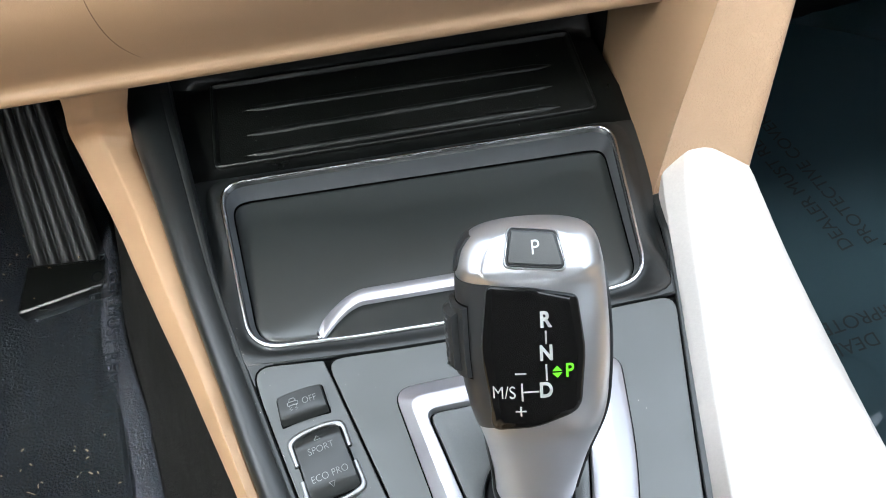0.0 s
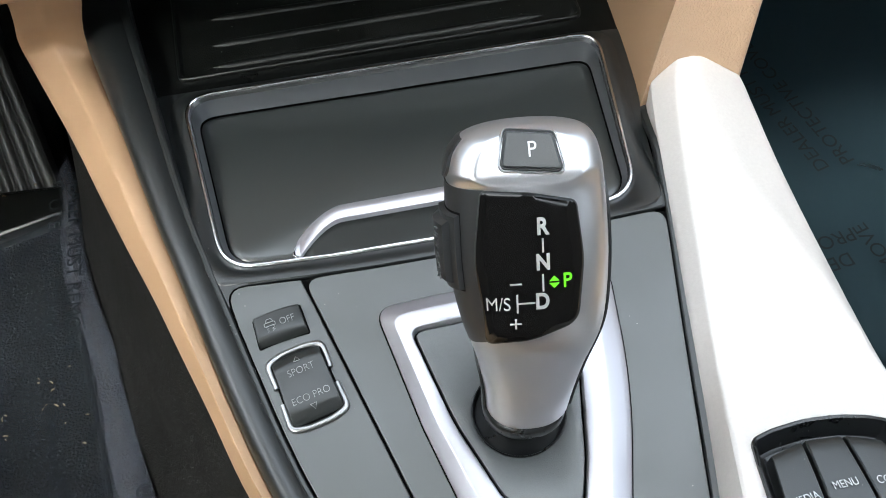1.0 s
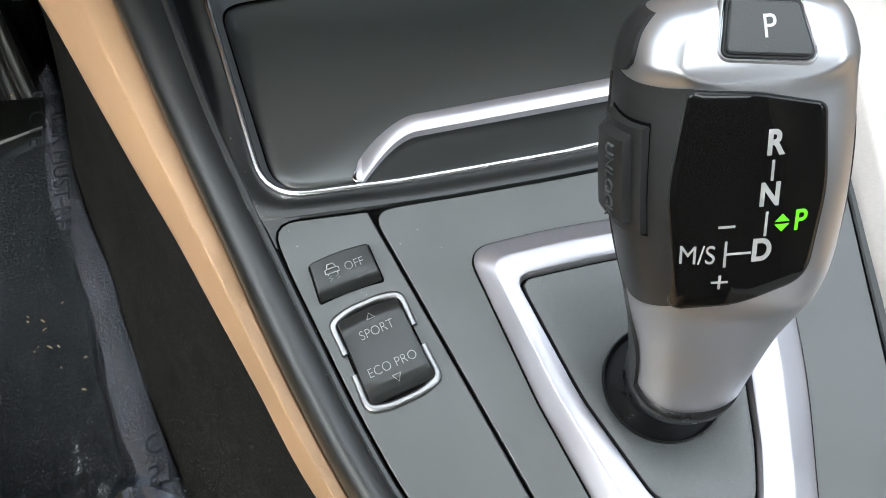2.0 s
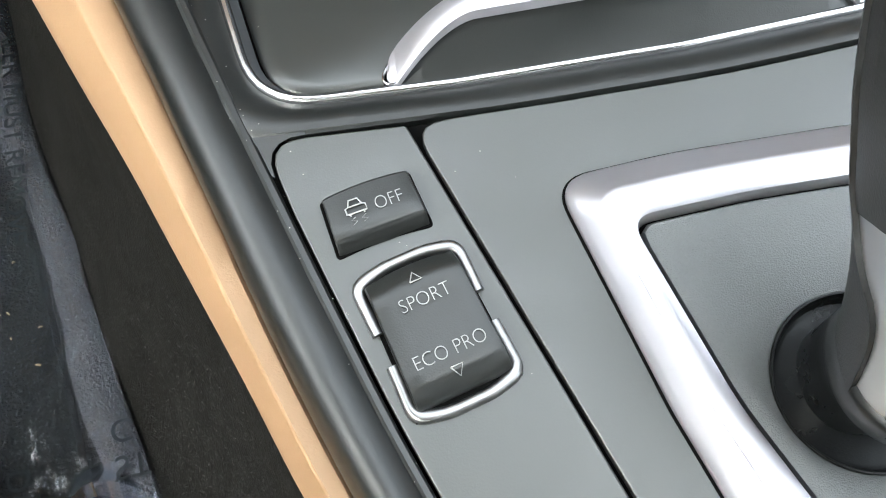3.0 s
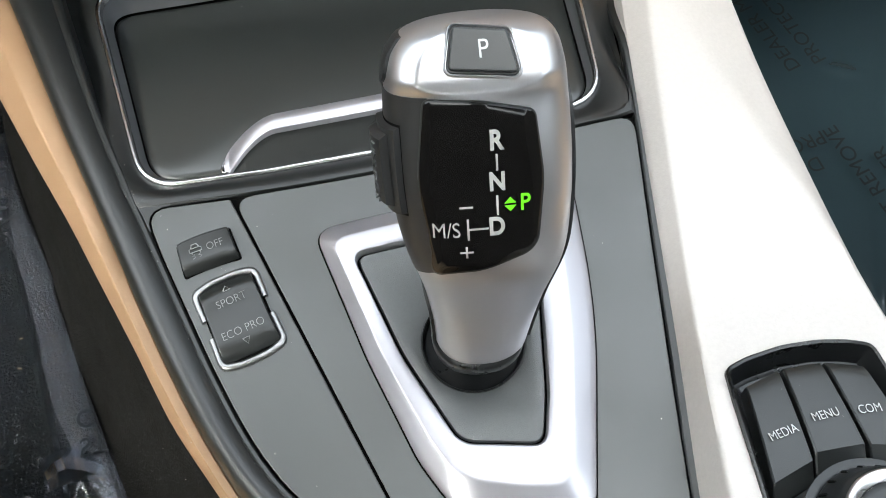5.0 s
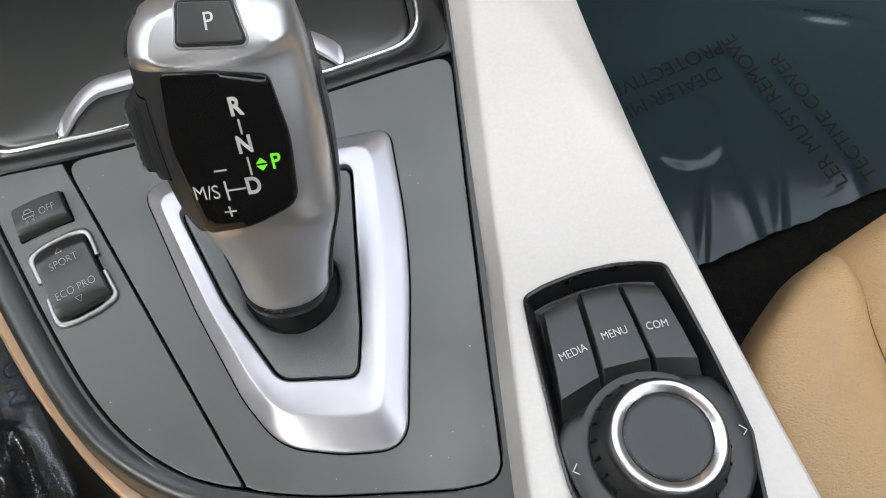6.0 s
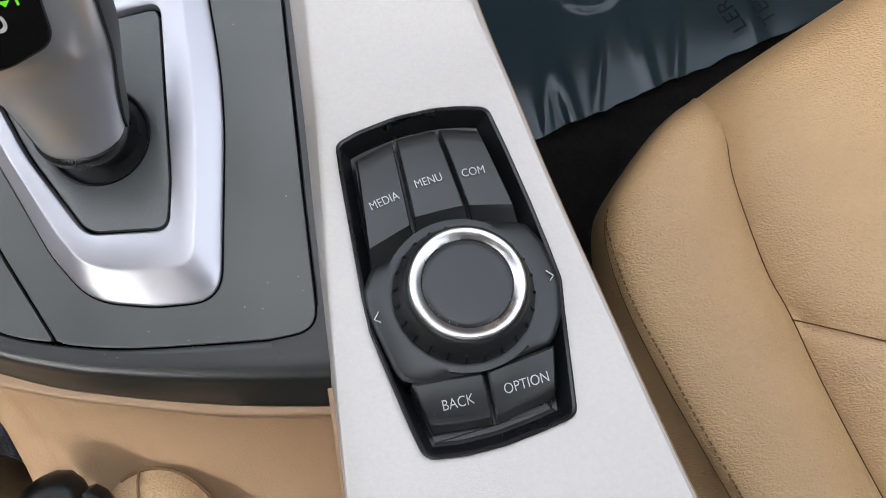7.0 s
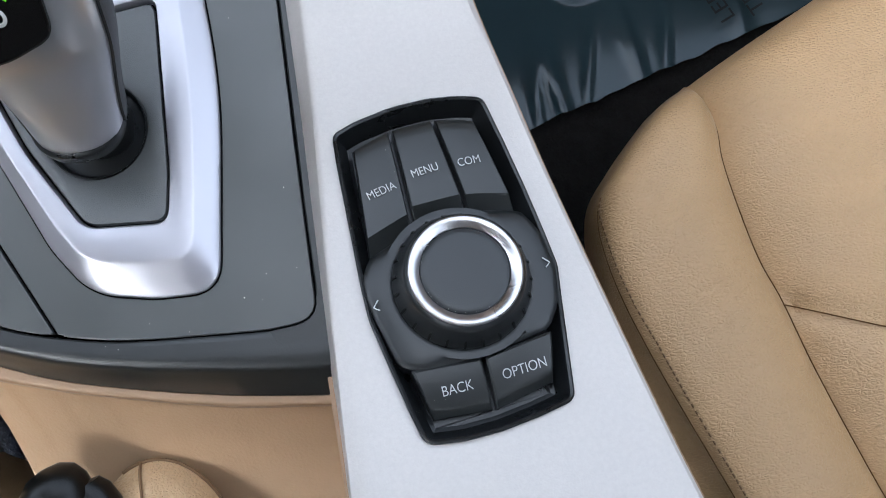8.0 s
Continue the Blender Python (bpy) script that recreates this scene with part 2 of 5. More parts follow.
def catmull(pts, steps=6):
    """A smooth open curve through the points."""
    p = [Vector(q) for q in pts]
    p = [2 * p[0] - p[1]] + p + [2 * p[-1] - p[-2]]
    out = []
    for i in range(1, len(p) - 2):
        for k in range(steps):
            t = k / steps
            a, b, c, d = p[i - 1], p[i], p[i + 1], p[i + 2]
            out.append(0.5 * (2 * b + (c - a) * t + (2 * a - 5 * b + 4 * c - d) * t * t + (3 * b - a - 3 * c + d) * t ** 3))
    out.append(p[-2].copy())
    return out


def rounded(pts, seg=6):
    """A closed outline from corners (x, y, radius)."""
    n, out = len(pts), []
    for i in range(n):
        p = Vector(pts[i][:2])
        r = pts[i][2] if len(pts[i]) > 2 else 0
        a = (Vector(pts[i - 1][:2]) - p)
        b = (Vector(pts[(i + 1) % n][:2]) - p)
        if r <= 0:
            out.append(p)
            continue
        ang = a.angle(b)
        d = min(r / math.tan(ang / 2), a.length * 0.48, b.length * 0.48)
        s, e = p + a.normalized() * d, p + b.normalized() * d
        for k in range(seg + 1):
            t = k / seg
            out.append((1 - t) ** 2 * s + 2 * t * (1 - t) * p + t * t * e)
    return out


def inset(pts, d):
    """The closed outline moved inwards by d."""
    n = len(pts)
    area = sum(pts[i - 1].x * pts[i].y - pts[i].x * pts[i - 1].y for i in range(n))
    sgn = 1 if area > 0 else -1
    out = []
    for i in range(n):
        a, b = pts[i] - pts[i - 1], pts[(i + 1) % n] - pts[i]
        na = Vector((-a.y, a.x)).normalized() if a.length > 1e-9 else Vector((0, 0))
        nb = Vector((-b.y, b.x)).normalized() if b.length > 1e-9 else na
        m = na + nb
        if m.length < 1e-6:
            m = na
        m.normalize()
        out.append(pts[i] + m * (sgn * d / max(0.5, m.dot(na))))
    return out


def loft(rings, closed=True, cap=(False, False), bm=None):
    """Faces between rows of points of equal number."""
    bm = bm or bmesh.new()
    vs = [[bm.verts.new(p) for p in r] for r in rings]
    for a, b in zip(vs, vs[1:]):
        m = len(a)
        for i in range(m if closed else m - 1):
            j = (i + 1) % m
            bm.faces.new((a[i], a[j], b[j], b[i]))
    if cap[0]:
        bm.faces.new(vs[0])
    if cap[1]:
        bm.faces.new(vs[-1])
    return bm


def at(m, pts, z=0.0):
    return [m @ Vector((p[0], p[1], z)) for p in pts]


ID = Matrix()


def slab(outline, z0, z1, bev=0.0005, m=ID, bm=None):
    """A plate with rounded upper edge."""
    rings = [at(m, outline, z0), at(m, outline, z1 - bev), at(m, inset(outline, bev * 0.3), z1 - bev * 0.3), at(m, inset(outline, bev), z1)]
    return loft(rings, cap=(True, True), bm=bm)


def radial(outline, c, count=96):
    """The closed outline met by rays from c at equal angles."""
    out, n = [], len(outline)
    for k in range(count):
        a = 2 * math.pi * k / count
        d = Vector((math.cos(a), math.sin(a)))
        best = 0
        for i in range(n):
            p, q = outline[i - 1] - c, outline[i] - c
            e = q - p
            den = d.x * e.y - d.y * e.x
            if abs(den) < 1e-12:
                continue
            t = (p.x * e.y - p.y * e.x) / den
            s = (p.x * d.y - p.y * d.x) / den
            if t > 0 and -1e-6 <= s <= 1 + 1e-6:
                best = max(best, t)
        out.append(c + d * best)
    return out


def lathe(profile, m=ID, seg=48, cap=(False, False)):
    """Turned shape from (radius, height) rows."""
    return loft([[m @ Vector((r * math.cos(2 * math.pi * k / seg), r * math.sin(2 * math.pi * k / seg), z)) for k in range(seg)] for r, z in profile], cap=cap)


def tube(pts, r, seg=8, bm=None, flat=1.0, caps=True):
    """A round bar along points."""
    rings = []
    for i, p in enumerate(pts):
        d = (pts[min(i + 1, len(pts) - 1)] - pts[max(i - 1, 0)]).normalized()
        up = Vector((0, 0, 1)) if abs(d.z) < 0.9 else Vector((0, 1, 0))
        s = d.cross(up).normalized()
        u = s.cross(d)
        rr = r(i / (len(pts) - 1)) if callable(r) else r
        rings.append([p + s * (rr * math.cos(2 * math.pi * k / seg)) + u * (rr * flat * math.sin(2 * math.pi * k / seg)) for k in range(seg)])
    return loft(rings, cap=(caps, caps), bm=bm)


def lettering(body, size, m, mat, parent, name="lettering", thick=0.00004, squeeze=1.0, label="", thin=0.0):
    """Words in the built-in font, centred on m's origin in its xy plane, as one mesh."""
    cu = bpy.data.curves.new(name, "FONT")
    cu.body, cu.size, cu.extrude, cu.align_x, cu.align_y = body, size, thick, "CENTER", "CENTER"
    cu.offset = -thin
    ob = bpy.data.objects.new(name, cu)
    scene.collection.objects.link(ob)
    bpy.context.view_layer.update()
    me = bpy.data.meshes.new_from_object(ob.evaluated_get(bpy.context.evaluated_depsgraph_get()))
    bpy.data.objects.remove(ob)
    me.transform(m @ Matrix.Diagonal((squeeze, 1, 1, 1)))
    me.materials.clear()
    me.materials.append(mat)
    out = new(name, me)
    out.parent = parent
    return tagged(out, label)


def frame_of(origin, ex, ey):
    """A matrix whose x and y lie along ex and (about) ey."""
    x = Vector(ex).normalized()
    z = x.cross(Vector(ey)).normalized()
    y = z.cross(x)
    m = Matrix((x, y, z)).transposed().to_4x4()
    m.translation = origin
    return m


def box_bm(x0, x1, y0, y1, z0, z1, bev=0.0, m=ID):
    return slab([Vector(p) for p in ((x0, y0), (x1, y0), (x1, y1), (x0, y1))], z0, z1, max(bev, 1e-4), m)


# ---- cabin that closes the place ----
FLOOR = -0.345


def sheet(fn, us, vs_):
    return loft([[Vector(fn(u, v)) for u in us] for v in vs_], closed=False)


def steps(a, b, n):
    return [a + (b - a) * i / n for i in range(n + 1)]


def plain(name, x0, x1, y0, y1, z0, z1, mat, label=""):
    ob = part(name, box_bm(x0, x1, y0, y1, z0, z1, 0.004), mat)
    return tagged(ob, label, "wall", kind="structure")


floor = part("floor", sheet(lambda u, v: (u, v, FLOOR + 0.006 * noise.noise((u * 9, v * 9, 0.3)) + 0.0025 * noise.noise((u * 40, v * 40, 1.3))), steps(-0.78, 0.78, 110), steps(-1.25, 1.15, 120)), CARPET)
tagged(floor, "black carpet of a car's footwells", "floor", kind="structure")
plain("wall_left", -0.80, -0.76, -1.25, 1.15, FLOOR - 0.02, 0.34, DARK_LINING, "plain lower door panel")
plain("wall_right", 0.76, 0.80, -1.25, 1.15, FLOOR - 0.02, 0.34, DARK_LINING, "plain lower door panel")
plain("wall_front", -0.80, 0.80, 1.15, 1.19, FLOOR - 0.02, 0.22, DARK_LINING, "plain dark bulkhead")
# unseen dark walls, added to keep light from the rear and sides
plain("wall_left_high", -0.80, -0.76, -1.25, 0.16, 0.34, 0.86, DARK_LINING, "unseen dark wall added to block side light")
plain("wall_right_high", 0.76, 0.80, -1.25, -0.35, 0.34, 0.86, DARK_LINING, "unseen dark wall added to block side light")
plain("wall_back", -0.80, 0.80, -1.29, -1.25, FLOOR - 0.02, 0.86, DARK_LINING, "unseen dark wall added to block rear light")
# unseen roof; hatch and left slot are added to let light in
roof_o = [Vector(p) for p in ((-0.62, -1.15), (0.70, -1.15), (0.62, 0.46), (-0.80, 0.46), (-0.80, 0.12), (-0.62, 0.08))]
roof_h = [Vector(p) for p in ((-0.02, 0.06), (0.52, 0.06), (0.52, 0.42), (-0.02, 0.42), (-0.02, 0.30), (-0.02, 0.18))]
ceiling = part("ceiling", loft([at(ID, roof_h, 0.86), at(ID, roof_o, 0.86), at(ID, roof_o, 0.90), at(ID, roof_h, 0.90), at(ID, roof_h, 0.86)]), WALLS)
tagged(ceiling, "unseen pale roof with openings cut to light the console", "ceiling", kind="structure")

# ---- centre console ----
console = thing("center_console", "dark grey car centre console with tan lower sides", "console", (0.02, 0.2, FLOOR))

INNER = [(-0.150, 0.490), (-0.134, 0.430), (-0.116, 0.372), (-0.0978, 0.315), (-0.0832, 0.277), (-0.0735, 0.2535), (-0.060, 0.221), (-0.047, 0.191), (-0.034, 0.166),
         (-0.020, 0.148), (-0.002, 0.134), (0.017, 0.1265), (0.040, 0.1205), (0.070, 0.1165), (0.098, 0.1134), (0.1145, 0.1118)]
OUTER = [(-0.1870, 0.490), (-0.1640, 0.432), (-0.1390, 0.372), (-0.1148, 0.312), (-0.1008, 0.279), (-0.0902, 0.254), (-0.0755, 0.219), (-0.0622, 0.190), (-0.0508, 0.168),
         (-0.038, 0.148), (-0.018, 0.1280), (0.005, 0.1155), (0.032, 0.1060), (0.068, 0.0962), (0.098, 0.0900), (0.1145, 0.0872)]
SKIRT = [(-0.2270, 0.490), (-0.1990, 0.435), (-0.1675, 0.372), (-0.1352, 0.310), (-0.1168, 0.276), (-0.1041, 0.251), (-0.0866, 0.2165), (-0.0722, 0.187), (-0.059, 0.1655),
         (-0.0435, 0.1435), (-0.021, 0.1225), (0.004, 0.1112), (0.032, 0.1020), (0.068, 0.0918), (0.098, 0.0860), (0.1145, 0.0828)]
inner_c, outer_c, skirt_c = catmull(INNER), catmull(OUTER), catmull(SKIRT)


def across(a_c, b_c, profile):
    """A strip between two curves: profile rows of (share of the way, height)."""
    return loft([[Vector((*(a.lerp(b, s)), z)) for s, z in profile] for a, b in zip(a_c, b_c)], closed=False)


ROLL_SIDE = [(0.0, -0.020), (0.0, -0.0006), (0.04, 0.0002), (0.12, 0.0004), (0.17, -0.0002), (0.22, 0.0006), (0.40, 0.0024), (0.58, 0.0028), (0.76, 0.0018), (0.89, -0.0006), (0.97, -0.0045), (1.0, -0.0085), (1.0, -0.016)]
ROLL_REAR = [(0.0, -0.006), (0.0, -0.0006), (0.04, 0.0000), (0.12, 0.0001), (0.17, 0.0001), (0.25, 0.0002), (0.36, 0.0003), (0.48, 0.0000), (0.57, -0.0010), (0.63, -0.0026), (0.72, -0.0050), (1.0, -0.0125), (1.0, -0.018)]
roll_rows = []
for a, b in zip(inner_c, outer_c):
    k = max(0.0, min(1.0, (a.x + 0.035) / 0.045))
    k = k * k * (3 - 2 * k)
    roll_rows.append([Vector((*a.lerp(b, s0 + (s1 - s0) * k), z0 + (z1 - z0) * k)) for (s0, z0), (s1, z1) in zip(ROLL_SIDE, ROLL_REAR)])
part("edge_roll", loft(roll_rows, closed=False), ROLL, console, "rounded console edge, shade put into its dark tone")
EDGE_SIDE = [(-0.05, -0.014), (0.0, -0.0118), (0.08, -0.0106), (0.40, -0.0098), (0.44, -0.0101), (0.49, -0.0114), (0.86, -0.0222), (0.97, -0.0268), (1.0, -0.0300), (1.0, -0.06)]
EDGE_REAR = [(-0.05, -0.020), (0.0, -0.0150), (0.06, -0.0136), (0.55, -0.0134), (0.72, -0.0136), (0.86, -0.0142), (0.96, -0.0158), (1.0, -0.0185), (1.05, -0.0215), (1.20, -0.0250)]
edge_rows = []
for a, b in zip(outer_c, skirt_c):
    k = max(0.0, min(1.0, (a.x + 0.045) / 0.03))
    k = k * k * (3 - 2 * k)
    edge_rows.append([Vector((*a.lerp(b, s0 + (s1 - s0) * k), z0 + (z1 - z0) * k)) for (s0, z0), (s1, z1) in zip(EDGE_SIDE, EDGE_REAR)])
# in front the edge sweeps up to meet the dashboard
RISER = [(-0.1870, -0.1560, 0.408, -0.0180, -0.0120), (-0.1868, -0.1548, 0.410, 0.0020, 0.0050), (-0.1775, -0.1470, 0.401, 0.0250, 0.0250), (-0.1705, -0.1390, 0.3935, 0.0430, 0.0430), (-0.1670, -0.1318, 0.3885, 0.0585, 0.0600), (-0.1680, -0.1290, 0.3960, 0.0720, 0.0720)]
start_l = [p for p in skirt_c if 0.335 < p.y < 0.385][::-1][::3]
start_r = [p for p in outer_c if 0.335 < p.y < 0.385][::-1][::3]
n_start = min(len(start_l), len(start_r))
riser_l = catmull([(p.x, p.y, -0.0300) for p in start_l[-n_start:]] + [(a, y, za) for a, b, y, za, zb in RISER], 6)
riser_r = catmull([(p.x, p.y, -0.0118) for p in start_r[-n_start:]] + [(b, y, zb) for a, b, y, za, zb in RISER], 6)
riser_rows = []
for a, b in zip(riser_l, riser_r):
    up = max(0.0, min(1.0, (b.z + 0.012) / 0.05))
    out = Vector((0, -0.9 * up, 1 - 0.6 * up))
    riser_rows.append([b.lerp(a, s) + out * ((z + 0.0118 + 0.0182 * s) * (1 - 0.35 * up) if 0 <= s < 1 or z > -0.05 else -0.03) for s, z in EDGE_SIDE])
low_rows = [row for row, a, b in zip(edge_rows, outer_c, skirt_c) if b.y < riser_l[0].y - 0.001]
part("tan_edge", loft(riser_rows[::-1] + low_rows, closed=False), TAN, console, "tan vinyl lower edge, rising to the dashboard")
tunnel = []
for p in skirt_c:
    k = max(0.0, min(1.0, (p.x + 0.05) / 0.06))
    foot_x = (-0.128 - 0.365 * p.y) * (1 - k) + p.x * k
    row = []
    for q in steps(0, 1, 10):
        x = p.x + 0.003 + (foot_x + 0.012 - p.x) * q ** 1.5
        z = -0.045 + (FLOOR + 0.015 + 0.045) * q
        row.append(Vector((x + 0.003 * noise.noise((p.y * 14, q * 3, 1)), p.y, z)))
    tunnel.append(row)
part("carpet_side", loft(tunnel, closed=False), CARPET, console, "black carpeted console side")

# base that shows as dark gaps between the panels
base_outline = [Vector(p) for p in ((-0.16, 0.50), (-0.122, 0.39), (-0.079, 0.27), (-0.036, 0.168), (-0.001, 0.131), (0.04, 0.117), (0.112, 0.109), (0.127, 0.34), (0.112, 0.50))]
part("base", slab(base_outline, -0.05, -0.030, 0.001), GAP, console)
gap_outline = [Vector(p) for p in ((-0.0790, 0.2632), (-0.0760, 0.256), (-0.0585, 0.218), (-0.033, 0.165), (-0.001, 0.1335), (0.04, 0.1205), (0.113, 0.1115), (0.1175, 0.2850), (0.087, 0.2809), (0.031, 0.2714), (0.0, 0.2681), (-0.0437, 0.2645))]
part("panel_bed", slab(gap_outline, -0.030, -0.0022, 0.0002), GAP, console)

divider = lambda y, d: Vector((-0.029 + 0.4386 * (0.233 - y) + d, y))
along = [Vector((p.x, p.y)) for p in inner_c]
moved = [p + Vector((0.0006, 0.0005)) for p in along]
front_c = catmull([(-0.0420, 0.2642), (-0.020, 0.2658), (0.0, 0.2677), (0.031, 0.2710), (0.06, 0.2755), (0.087, 0.2803), (0.104, 0.2831)], 4)
front = lambda dy: [(p.x, p.y + dy, 0) for p in front_c if -0.030 < p.x < 0.103]
head = [(-0.0752, 0.2622, 0.012), (*divider(0.2637, -0.0006), 0.0015), (*divider(0.1278, -0.0006), 0.0008)]
left_run = [p for p in moved if p.x < divider(0.1278, -0.0035).x and p.y < 0.2480][::-1]
side_panel = rounded(head + [(p.x, p.y, 0) for p in left_run], 5)
part("switch_panel", slab(side_panel, -0.004, 0.0, 0.0004), SOFT, console)
right_run = [p for p in moved if 0.020 < p.x < 0.094][::-1]
main_panel = rounded([(*divider(0.2638, 0.0006), 0.0060)] + front(0.0) + [(0.1166, 0.2848, 0.008), (0.1130, 0.2290, 0.05), (0.1100, 0.1750, 0.05), (0.1072, 0.1152, 0.009)] + [(p.x, p.y, 0) for p in right_run] + [(*divider(0.1277, 0.0006), 0.0008)], 5)
fill_edge = [p for p in inset(side_panel, -0.0008) if p.x < -0.060 and p.y > 0.2510]
fill_edge.sort(key=lambda p: p.x + p.y)
fill = fill_edge + [Vector((fill_edge[-1].x, 0.2642)), Vector((-0.0800, 0.2635))] + [p for p in along if 0.2515 < p.y < 0.2630]
bm = bmesh.new()
bm.faces.new([bm.verts.new((p.x, p.y, -0.0003)) for p in fill])
part("panel_corner", bm, ROLL, console)
part("selector_panel", slab(main_panel, -0.004, 0.0, 0.0004), SOFT, console)

# right border between panel and trim
border = part("panel_border", across(catmull([(0.1079, 0.1210), (0.1086, 0.130), (0.1096, 0.155), (0.1108, 0.175), (0.1138, 0.229), (0.1172, 0.288), (0.1182, 0.34), (0.1190, 0.366)]),
                            catmull([(0.1176, 0.1210), (0.1180, 0.130), (0.1190, 0.155), (0.1200, 0.175), (0.1235, 0.229), (0.128, 0.288), (0.132, 0.34), (0.134, 0.366)]),
                            [(0, -0.004), (0, -0.0006), (0.06, 0.0), (1, 0.0)]), ROLL, console)
turn_edge = [p for p in inset(main_panel, -0.0007) if p.x > 0.0900 and p.y < 0.1240]
turn_edge.sort(key=lambda p: p.x + p.y)
bm = bmesh.new()
bm.faces.new([bm.verts.new((p.x, p.y, 0.00025)) for p in turn_edge + [Vector((0.1177, 0.1240)), Vector((0.1172, 0.1100)), Vector((turn_edge[0].x + 0.002, 0.1085))]])
part("border_turn", bm, ROLL, console)
for v in border.data.vertices:  # it sinks towards the cheek
    k = max(0.0, min(1.0, (v.co.y - 0.318) / 0.034))
    v.co.z -= 0.0112 * k * k * (3 - 2 * k)

# ---- storage tray: surround, ring, sliding cover, handle, mat ----
ring_o = rounded([(-0.0792, 0.2757, 0.020), (-0.0305, 0.2785, 0.08), (0.0254, 0.2841, 0.08), (0.0711, 0.2912, 0.08), (0.1094, 0.2990, 0.020), (0.1055, 0.3985, 0.013), (-0.1055, 0.3765, 0.014)], 8)
trough = rounded([(-0.0860, 0.2655, 0.024)] + front(0.0026) + [(0.1170, 0.2885, 0.020), (0.1125, 0.4008, 0.014), (-0.1135, 0.3790, 0.014)], 8)
apron = rounded([(-0.0815, 0.2628, 0.002), (-0.0437, 0.2649, 0)] + front(0.0008) + [(0.1175, 0.2857, 0.002), (0.1210, 0.4018, 0.002), (-0.1210, 0.3798, 0.002)], 8)
tray_c = Vector((0.008, 0.335))
apron, trough = radial(apron, tray_c, 180), radial(trough, tray_c, 180)
RAISE = Matrix.Translation((0, 0.11, 0.0045)) @ Matrix.Diagonal((0.985, 0.985, 1, 1)) @ Matrix.Translation((0, -0.11, 0))
ring_s = radial([(RAISE @ Vector((p.x, p.y, 0))).to_2d() for p in ring_o], tray_c, 180)
ease = lambda q: (lambda k: k * k * (3 - 2 * k))(max(0.0, min(1.0, q)))
near = lambda p: ease((0.335 - p.y) / 0.045)


def trough_ring(f, z_near, z_far, a=trough, b=ring_s):
    out = []
    for p, q in zip(a, b):
        v, k = p.lerp(q, f), near(q)
        out.append(Vector((v.x, v.y, z_near * k + z_far * (1 - k))))
    return out


part("tray_surround", loft([trough_ring(0, -0.006, -0.016, apron, trough), trough_ring(0, -0.0008, -0.0112, apron, trough), trough_ring(0.3, 0.0, -0.0108, apron, trough), trough_ring(0.9, 0.0, -0.0098, apron, trough)]
                           + [trough_ring(f, z, zf) for f, z, zf in ((q / 12, -0.0049 * (q / 12) ** 1.8, -0.0096 + 0.0042 * math.sin(q / 12 * math.pi / 2)) for q in range(13))] + [at(ID, ring_s, -0.016)]), ROLL, console, "rounded trough round the tray, shade put into its colour")
tray = thing("tray_cover", "dark grey sliding tray cover with chrome rim and handle, closed", "tray cover", (0.01, 0.33, -0.02))
part("rim", loft([at(ID, inset(ring_o, -0.0006), -0.013), at(ID, inset(ring_o, -0.0006), -0.0090), at(ID, inset(ring_o, -0.0002), -0.0081), at(ID, inset(ring_o, 0.0004), -0.0077), at(ID, inset(ring_o, 0.0010), -0.0077), at(ID, inset(ring_o, 0.0016), -0.0082),
                  at(ID, inset(ring_o, 0.0019), -0.0092), at(ID, inset(ring_o, 0.0020), -0.0115)]), CHROME, tray, "thin bright chrome rim")
# the wall drops to the cover, deepest at the front
deep = lambda p: -0.0118 - 0.0110 * max(0.0, min(1.0, (p.y - 0.285) / 0.11))
foot_o = [Vector((p.x, p.y - 0.0012 * max(0, min(1, (p.y - 0.30) / 0.08)))) for p in inset(ring_o, 0.0040)]
part("wall", loft([[Vector((p.x, p.y, -0.0100)) for p in inset(ring_o, 0.0018)], [Vector((p.x, p.y, 0.5 * (-0.0100 + deep(p)))) for p in inset(ring_o, 0.0024)], [Vector((p.x, p.y, deep(p))) for p in foot_o]]), RIM_WALL, tray, "satin inner wall of the rim, lightened for light it catches")
cover_edge = inset(foot_o, 0.0006)
cover_rings = [[Vector((p.x, p.y, deep(p) - 0.003)) for p in cover_edge], [Vector((p.x, p.y, deep(p) - 0.0012)) for p in cover_edge], [Vector((p.x, p.y, deep(p) - 0.0006)) for p in inset(cover_edge, 0.0008)]]
for q in steps(0.04, 0.98, 16):  # slightly domed
    flat = [p.lerp(tray_c, q) for p in inset(cover_edge, 0.0008)]
    cover_rings.append([Vector((p.x, p.y, deep(p) - 0.0006 + 0.0030 * (1 - (1 - q) ** 2))) for p in flat])
part("cover_plate", loft(cover_rings, cap=(False, True)), COVER, tray)
part("cover_gap", loft([[Vector((p.x, p.y, deep(p) - 0.0014)) for p in inset(foot_o, -0.0004)], [Vector((p.x, p.y, deep(p) - 0.0016)) for p in inset(foot_o, 0.0009)]]), GAP, tray)
# bow handle: a chrome lip on a dark slope, closed by the rim behind it
hx0, hx1 = -0.0475, 0.0745


def handle_line(s):
    x = hx0 + (hx1 - hx0) * s
    rise = 1 - (1 - max(0.0, min(1.0, (min(s, 1 - s) - 0.018) / 0.165))) ** 1.7
    return x, 0.2835 + 0.116 * (x + 0.0465) + 0.0105 * rise, -0.0108 + 0.0100 * rise, rise


